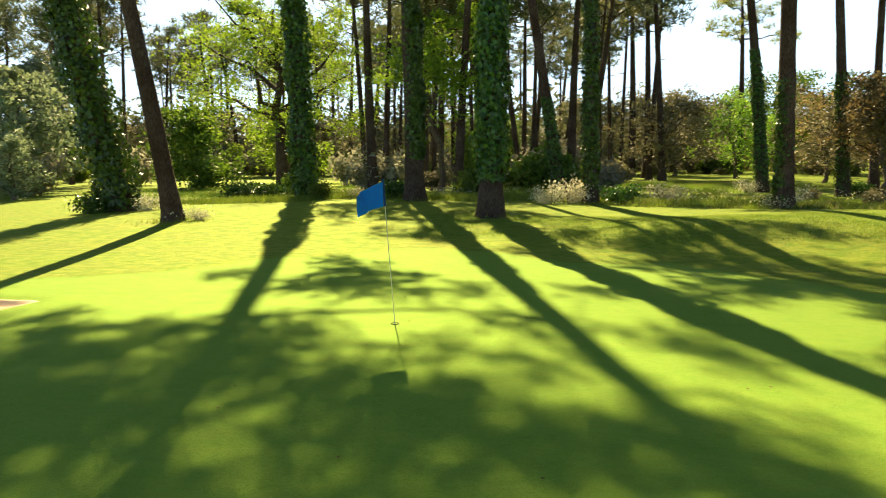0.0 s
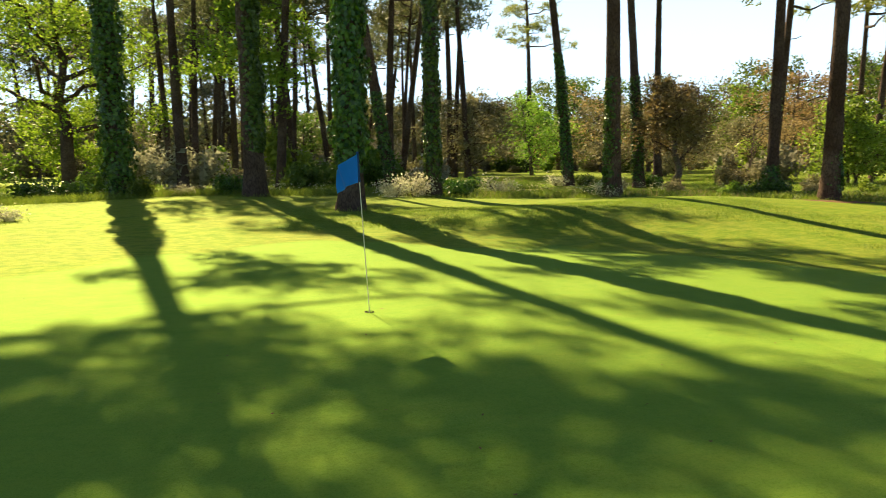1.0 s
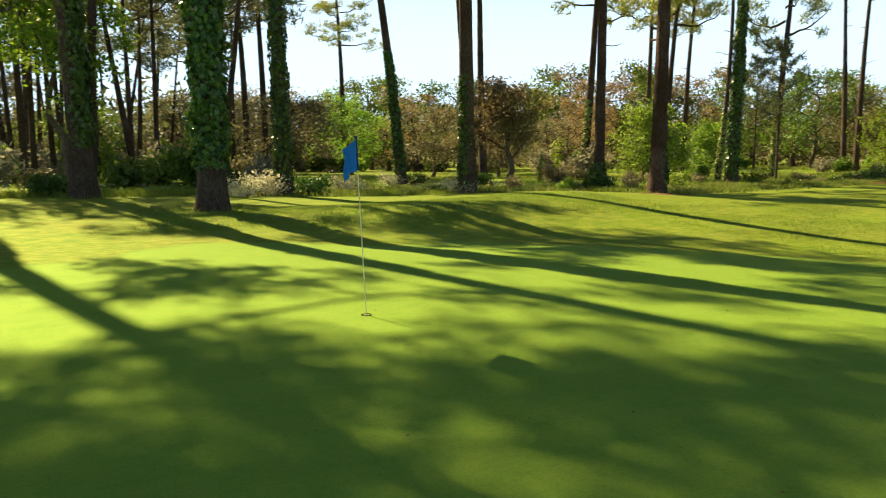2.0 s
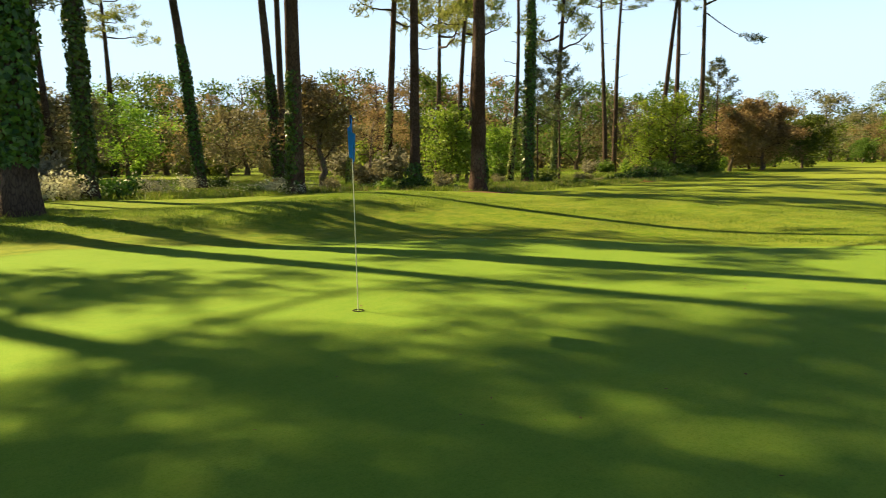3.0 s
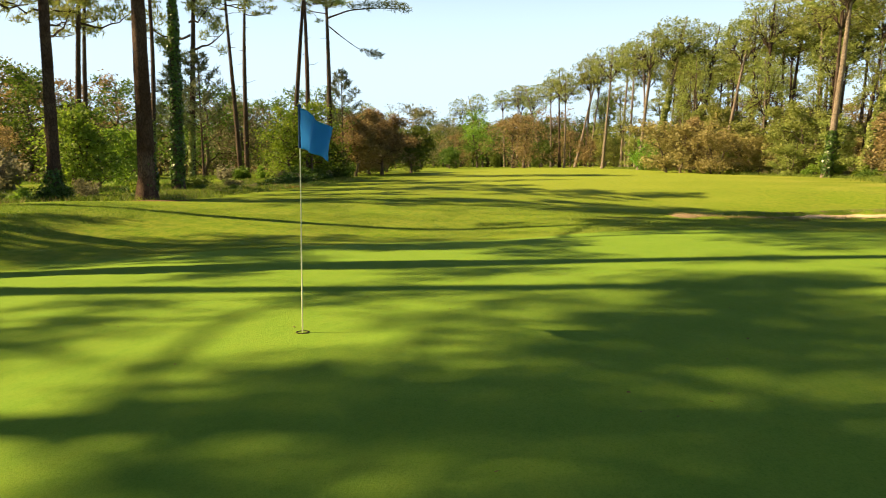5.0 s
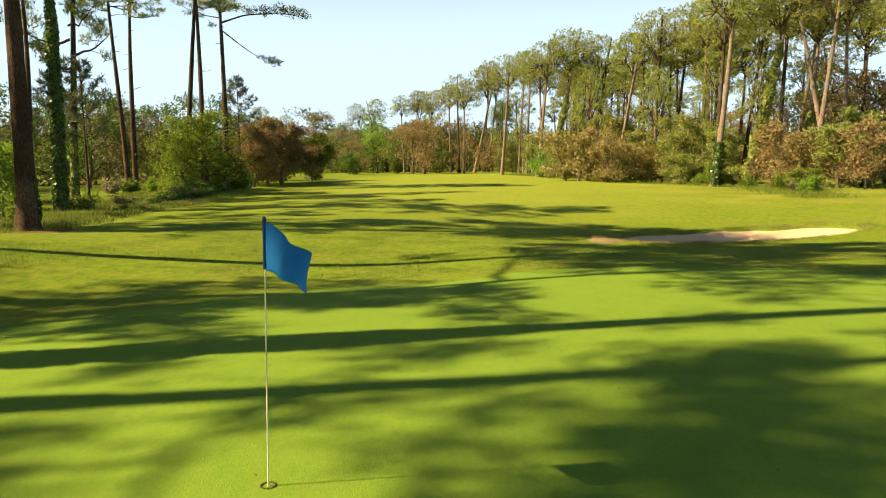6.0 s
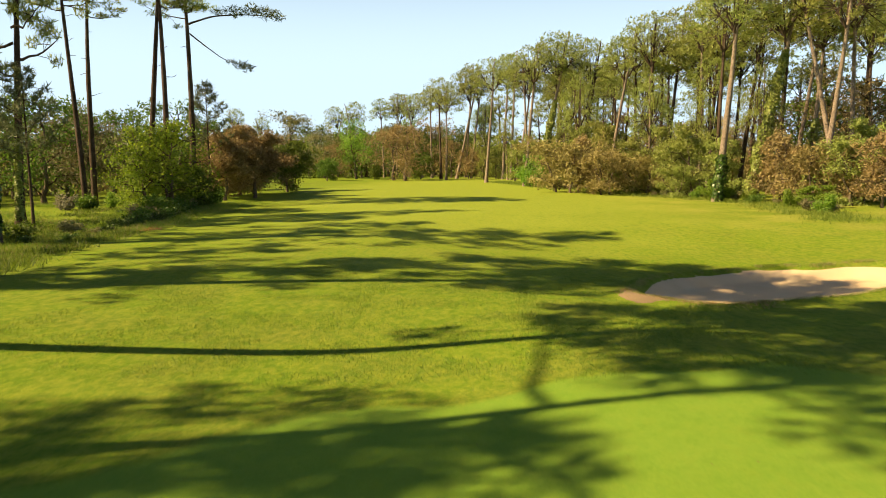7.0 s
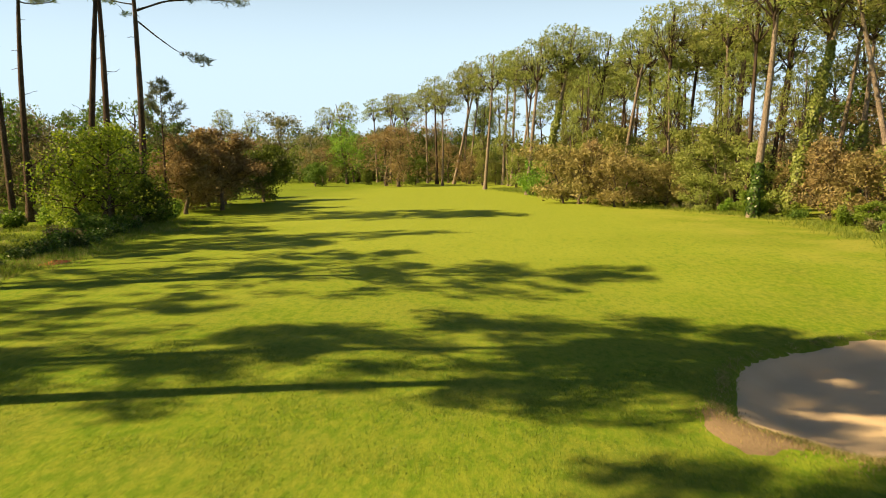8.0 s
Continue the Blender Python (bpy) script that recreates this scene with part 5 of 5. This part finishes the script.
# ---- long grass, weeds and litter under the trees ----
def blades(name, count, region, lo, hi, width, material, seed, label):
    r = np.random.default_rng(seed)
    p = np.array([(*region(r), 0.0) for _ in range(count)])
    p[:, 2] = height(p[:, 0], p[:, 1])
    L = r.uniform(lo, hi, size=(count, 1))
    d = unit(r.normal(size=(count, 3)) * np.array([0.45, 0.45, 0.1]) + np.array([0, 0, 1.0]))
    s = unit(np.cross(d, r.normal(size=(count, 3)))) * width
    tip = p + d * L + r.normal(size=(count, 3)) * np.array([0.25, 0.25, 0.0]) * L
    v = np.stack([p - s, p + s, tip], 1).reshape(-1, 3)
    tagged(new(name, mesh_of(name, v, np.arange(3 * count).reshape(-1, 3), material)), label, "grass", kind="stuff")


def clumps(cells, spread):
    def pick(r):
        x, y = cells[r.integers(len(cells))]
        return x + r.normal() * spread, y + r.normal() * spread
    return pick


gr = np.random.default_rng(81)
edge_cells = []
while len(edge_cells) < 420:
    x = gr.uniform(-30, 70)
    y = gr.uniform(31, 62) + (3 if x < -2 else 0)
    if 6 < x < 30 and y < 33 + 0.2 * abs(x - 12) and gr.uniform() < 0.75:
        continue
    if noise.noise(Vector((x * 0.12, y * 0.12, 3.0))) > -0.05:
        edge_cells.append((x, y))
blades("long_grass", 78000, clumps(edge_cells, 0.9), 0.12, 0.40, 0.012, M_ROUGH, 82, "long unmown grass under the trees")
blades("dry_grass", 9000, clumps(edge_cells[::6], 0.8), 0.15, 0.5, 0.01, M_DRY, 83, "dry bleached grass among the trees")
front_cells = [(x, 33.6 + 1.2 * math.sin(x * 0.7) + gr.normal() * 0.7) for x in gr.uniform(-18, 3, 90)]
blades("long_grass", 16000, clumps(front_cells, 0.5), 0.15, 0.45, 0.011, M_ROUGH, 86, "long grass along the foot of the wood")
def verge_line(x):
    """Where the mown grass ends and the rough ground under the pines begins."""
    return float(np.interp(x, [2, 8, 11, 15, 20, 25, 30, 36, 43, 52, 66], [33.0, 31.5, 29.8, 29.4, 26.6, 28.2, 29.5, 30.4, 31.4, 34.6, 36.4]))


verge_cells = []
while len(verge_cells) < 620:
    x = gr.uniform(2, 66)
    y = verge_line(x) + abs(gr.normal()) * 4.5
    if noise.noise(Vector((x * 0.2, y * 0.3, 9.0))) > -0.22:
        verge_cells.append((x, y))
blades("long_grass", 56000, clumps(verge_cells, 0.55), 0.10, 0.36, 0.014, M_ROUGH, 99, "rough grass and weeds along the verge under the pines")
blades("dark_weeds", 16000, clumps(verge_cells[::4], 0.5), 0.10, 0.42, 0.03, M_DARKGREEN, 100, "dark broad-leaved weeds along the verge under the pines")
blades("dry_grass", 5000, clumps(verge_cells[1::7], 0.6), 0.12, 0.45, 0.012, M_DRY, 101, "dry stalks along the verge under the pines")
for n in range(26):
    x = 12 + 52 * (n + gr.uniform(0, 1)) / 26
    again((sh_low, sh_olive, sh_low, sh_green)[n % 4], x, verge_line(x) + gr.uniform(1.2, 6.5), gr.uniform(0, 6.28), gr.uniform(0.3, 0.6), gr.uniform(0.7, 1.1))
bank_cells = [(x, y) for x, y in zip(gr.uniform(-2, 15, 500), gr.uniform(20.6, 26.0, 500))]
blades("rough_grass", 42000, clumps(bank_cells, 0.30), 0.03, 0.085, 0.006, M_ROUGH, 89, "short rough grass on the bank beside the green")
collar_cells = []
while len(collar_cells) < 900:
    x, y = gr.uniform(12.5, 27.0), gr.uniform(3.0, 21.0)
    if bunker_field(x, y, BUNKERS[0]) > 1.08 and noise.noise(Vector((x * 0.5, y * 0.5, 4.0))) > -0.18:
        collar_cells.append((x, y))
blades("rough_grass", 62000, clumps(collar_cells, 0.26), 0.025, 0.07, 0.006, M_ROUGH, 102, "short tufted grass between the green and the bunker")
bunker_rim = []
_b = BUNKERS[0]
for _a in gr.uniform(0, 6.28, 240):
    _f = 1.03 * (1 + 0.10 * math.sin(2 * _a + 0.6) + 0.07 * math.sin(3 * _a + 2.0) + 0.03 * math.sin(7 * _a))
    _u, _v = _b[2] * _f * math.cos(_a), _b[3] * _f * math.sin(_a)
    bunker_rim.append((_b[0] + _u * math.cos(_b[4]) - _v * math.sin(_b[4]), _b[1] + _u * math.sin(_b[4]) + _v * math.cos(_b[4])))
blades("dry_grass", 5200, clumps(bunker_rim, 0.10), 0.04, 0.13, 0.006, M_DRY, 87, "dry grass hanging over the bunker's lip")
blades("earth_grass", 2600, clumps([c for c in bunker_rim if c[0] < 25.0 and c[1] > 1.0][::2], 0.34), 0.03, 0.13, 0.010, M_BROWN, 90, "ragged brown earth and dry stalks on the bunker's rim")
blades("long_grass", 6000, clumps(bunker_rim, 0.22), 0.04, 0.14, 0.006, M_ROUGH, 88, "longer grass round the bunker's lip")
f_cells = [(x, forest_edge(x) + gr.uniform(-1.5, 1.8)) for x in gr.uniform(46, 130, 140)]
blades("long_grass", 12000, clumps(f_cells, 0.9), 0.15, 0.55, 0.02, M_ROUGH, 84, "long grass along the forest edge")
trunk_feet = [(-11.4, 24.2), (-0.1, 25.5), (-3.7, 31.0), (11.35, 29.65), (19.7, 26.9), (21.5, 33.2), (4.02, 32.5), (3.1, 40.5), (-9.5, 33.9), (-16.5, 29.5)]
blades("long_grass", 4200, clumps(trunk_feet, 0.55), 0.08, 0.26, 0.008, M_ROUGH, 85, "tufts of long grass round the trunks")


foot_cells = [(x, 33.4 + 0.09 * (x - 40) + gr.normal() * 1.3) for x in gr.uniform(38, 66, 120)]
blades("long_grass", 13000, clumps(foot_cells, 0.6), 0.12, 0.45, 0.013, M_ROUGH, 93, "long grass at the foot of the thicket")
blades("dry_grass", 2600, clumps(foot_cells[::3], 0.6), 0.12, 0.4, 0.01, M_DRY, 94, "dry grass at the foot of the thicket")
for x, y, s in ((43.5, 33.2, 0.8), (46.0, 33.6, 1.0), (48.5, 33.4, 0.9), (51.0, 34.2, 1.1), (53.5, 34.8, 1.0), (56.0, 35.4, 1.1), (60.0, 35.8, 1.0)):
    again(sh_low, x, y, x * 2.3, s)


def patch_of_soil(name, x, y, rx, ry, material, label, seed, rise=0.03):
    r = np.random.default_rng(seed)
    n, rings = 30, 6
    verts, faces = [], []
    wob = r.uniform(0.7, 1.2, size=n)
    wob = (wob + np.roll(wob, 1) + np.roll(wob, -1)) / 3
    for i in range(rings + 1):
        for j in range(n):
            a = 2 * math.pi * j / n
            q = i / rings * wob[j]
            px, py = x + rx * q * math.cos(a), y + ry * q * math.sin(a)
            verts.append((px, py, hz(px, py) + 0.012 + rise * max(0, 1 - i / rings) * r.uniform(0.6, 1.2) - (0.02 if i == rings else 0)))
    for i in range(rings):
        for j in range(n):
            k = (j + 1) % n
            faces.append((i * n + j, i * n + k, (i + 1) * n + k, (i + 1) * n + j))
    tagged(new(name, mesh_of(name, verts, faces, material, True)), label, "soil", kind="structure")


patch_of_soil("soil_patch", 42.6, 30.9, 1.1, 0.6, M_RED_SOIL, "bare patch of brick-red soil", 91, 0.12)
patch_of_soil("bare_earth", 22.3, 4.3, 1.5, 1.0, M_EARTH, "bare grey-brown earth where the bunker's bank has worn", 103, 0.05)
patch_of_soil("needle_litter", 19.6, 26.3, 1.6, 1.1, M_LITTER, "brown needle litter round a pine's foot", 92)


# bits of leaf and divot on the putting green
r_ = np.random.default_rng(95)
pts = np.array([(x, y, hz(x, y) + 0.006) for x, y in zip(r_.uniform(-9, 9, 170), r_.uniform(-1, 14, 170))])
v, f = leaves(pts, 0.03, r_, None, 1.0, 1.4)
v[:, 2] = np.repeat(pts[:, 2], 4) + (v[:, 2] - np.repeat(pts[:, 2], 4)) * 0.25
tagged(new("leaf_litter", mesh_of("leaf_litter", v, f, M_LITTER)), "scattered brown leaf bits on the putting green", "litter", kind="stuff")


# pale weeds in flower along the edge of the wood
r_ = np.random.default_rng(97)
spots_ = [(x, y) for x, y in zip(r_.uniform(-17, 22, 60), r_.uniform(33, 46, 60))] + [(2.6, 32.5), (3.4, 32.2), (11.0, 29.3), (-10.8, 24.2), (15.3, 47.6), (12.5, 35.0), (14.0, 36.5)] * 3
cl = []
for x, y in spots_:
    n = int(r_.integers(10, 40))
    q = np.stack([x + r_.normal(size=n) * 0.45, y + r_.normal(size=n) * 0.45, np.zeros(n)], -1)
    q[:, 2] = height(q[:, 0], q[:, 1]) + r_.uniform(0.15, 0.55, n)
    cl.append(q)
v, f = leaves(np.concatenate(cl), 0.07, r_, np.array([0, 0, 0.5]), 1.0, 1.1)
tagged(new("pale_weeds", mesh_of("pale_weeds", v, f, M_FLOWER)), "pale flowering weeds along the edge of the wood", "weeds", kind="stuff")


# an ivy-grown stump with a fallen limb, and a leafless tree behind it
def stump(x, y):
    r = np.random.default_rng(98)
    root = new("tree_stump")
    root.location = (x, y, hz(x, y))
    tagged(root, "short broken stump grown over with pale ivy", "tree stump")
    at = spine((x, y), (0.06, 0.0), 1.9, 0.02, r)
    child("trunk", trunk_mesh(at, 1.9, 0.16, r, M_BARK_MOSS, 10, 0.5, 10), root)
    child("ivy", ivy_leaves(at, 2.0, 0.16, 0.0, 1.9, 0.16, 420, r, 0.13, M_IVY_LIT), root, "pale ivy")
    child("fallen_limb", stub_mesh((0.2, -0.2, 0.5), (0.85, -0.4, -0.33), 1.6, 0.06, r), root)


stump(25.2, 44.0)
broadleaf("bare_tree", 29.0, 46.4, 5.6, 4.4, 61, M_DRY, bark=M_BARK_LIT, clear=0.15, size=0.06, per=6, limbs=14, subs=10, label="leafless pale tree among the shrubs")
broadleaf("small_oak", 19.7, 39.2, 7.6, 5.4, 62, M_UMBER, clear=0.28, size=0.12, per=150, limbs=10, subs=7, trunk_r=0.22, corners=3, label="small dark-stemmed oak with sparse olive leaves")
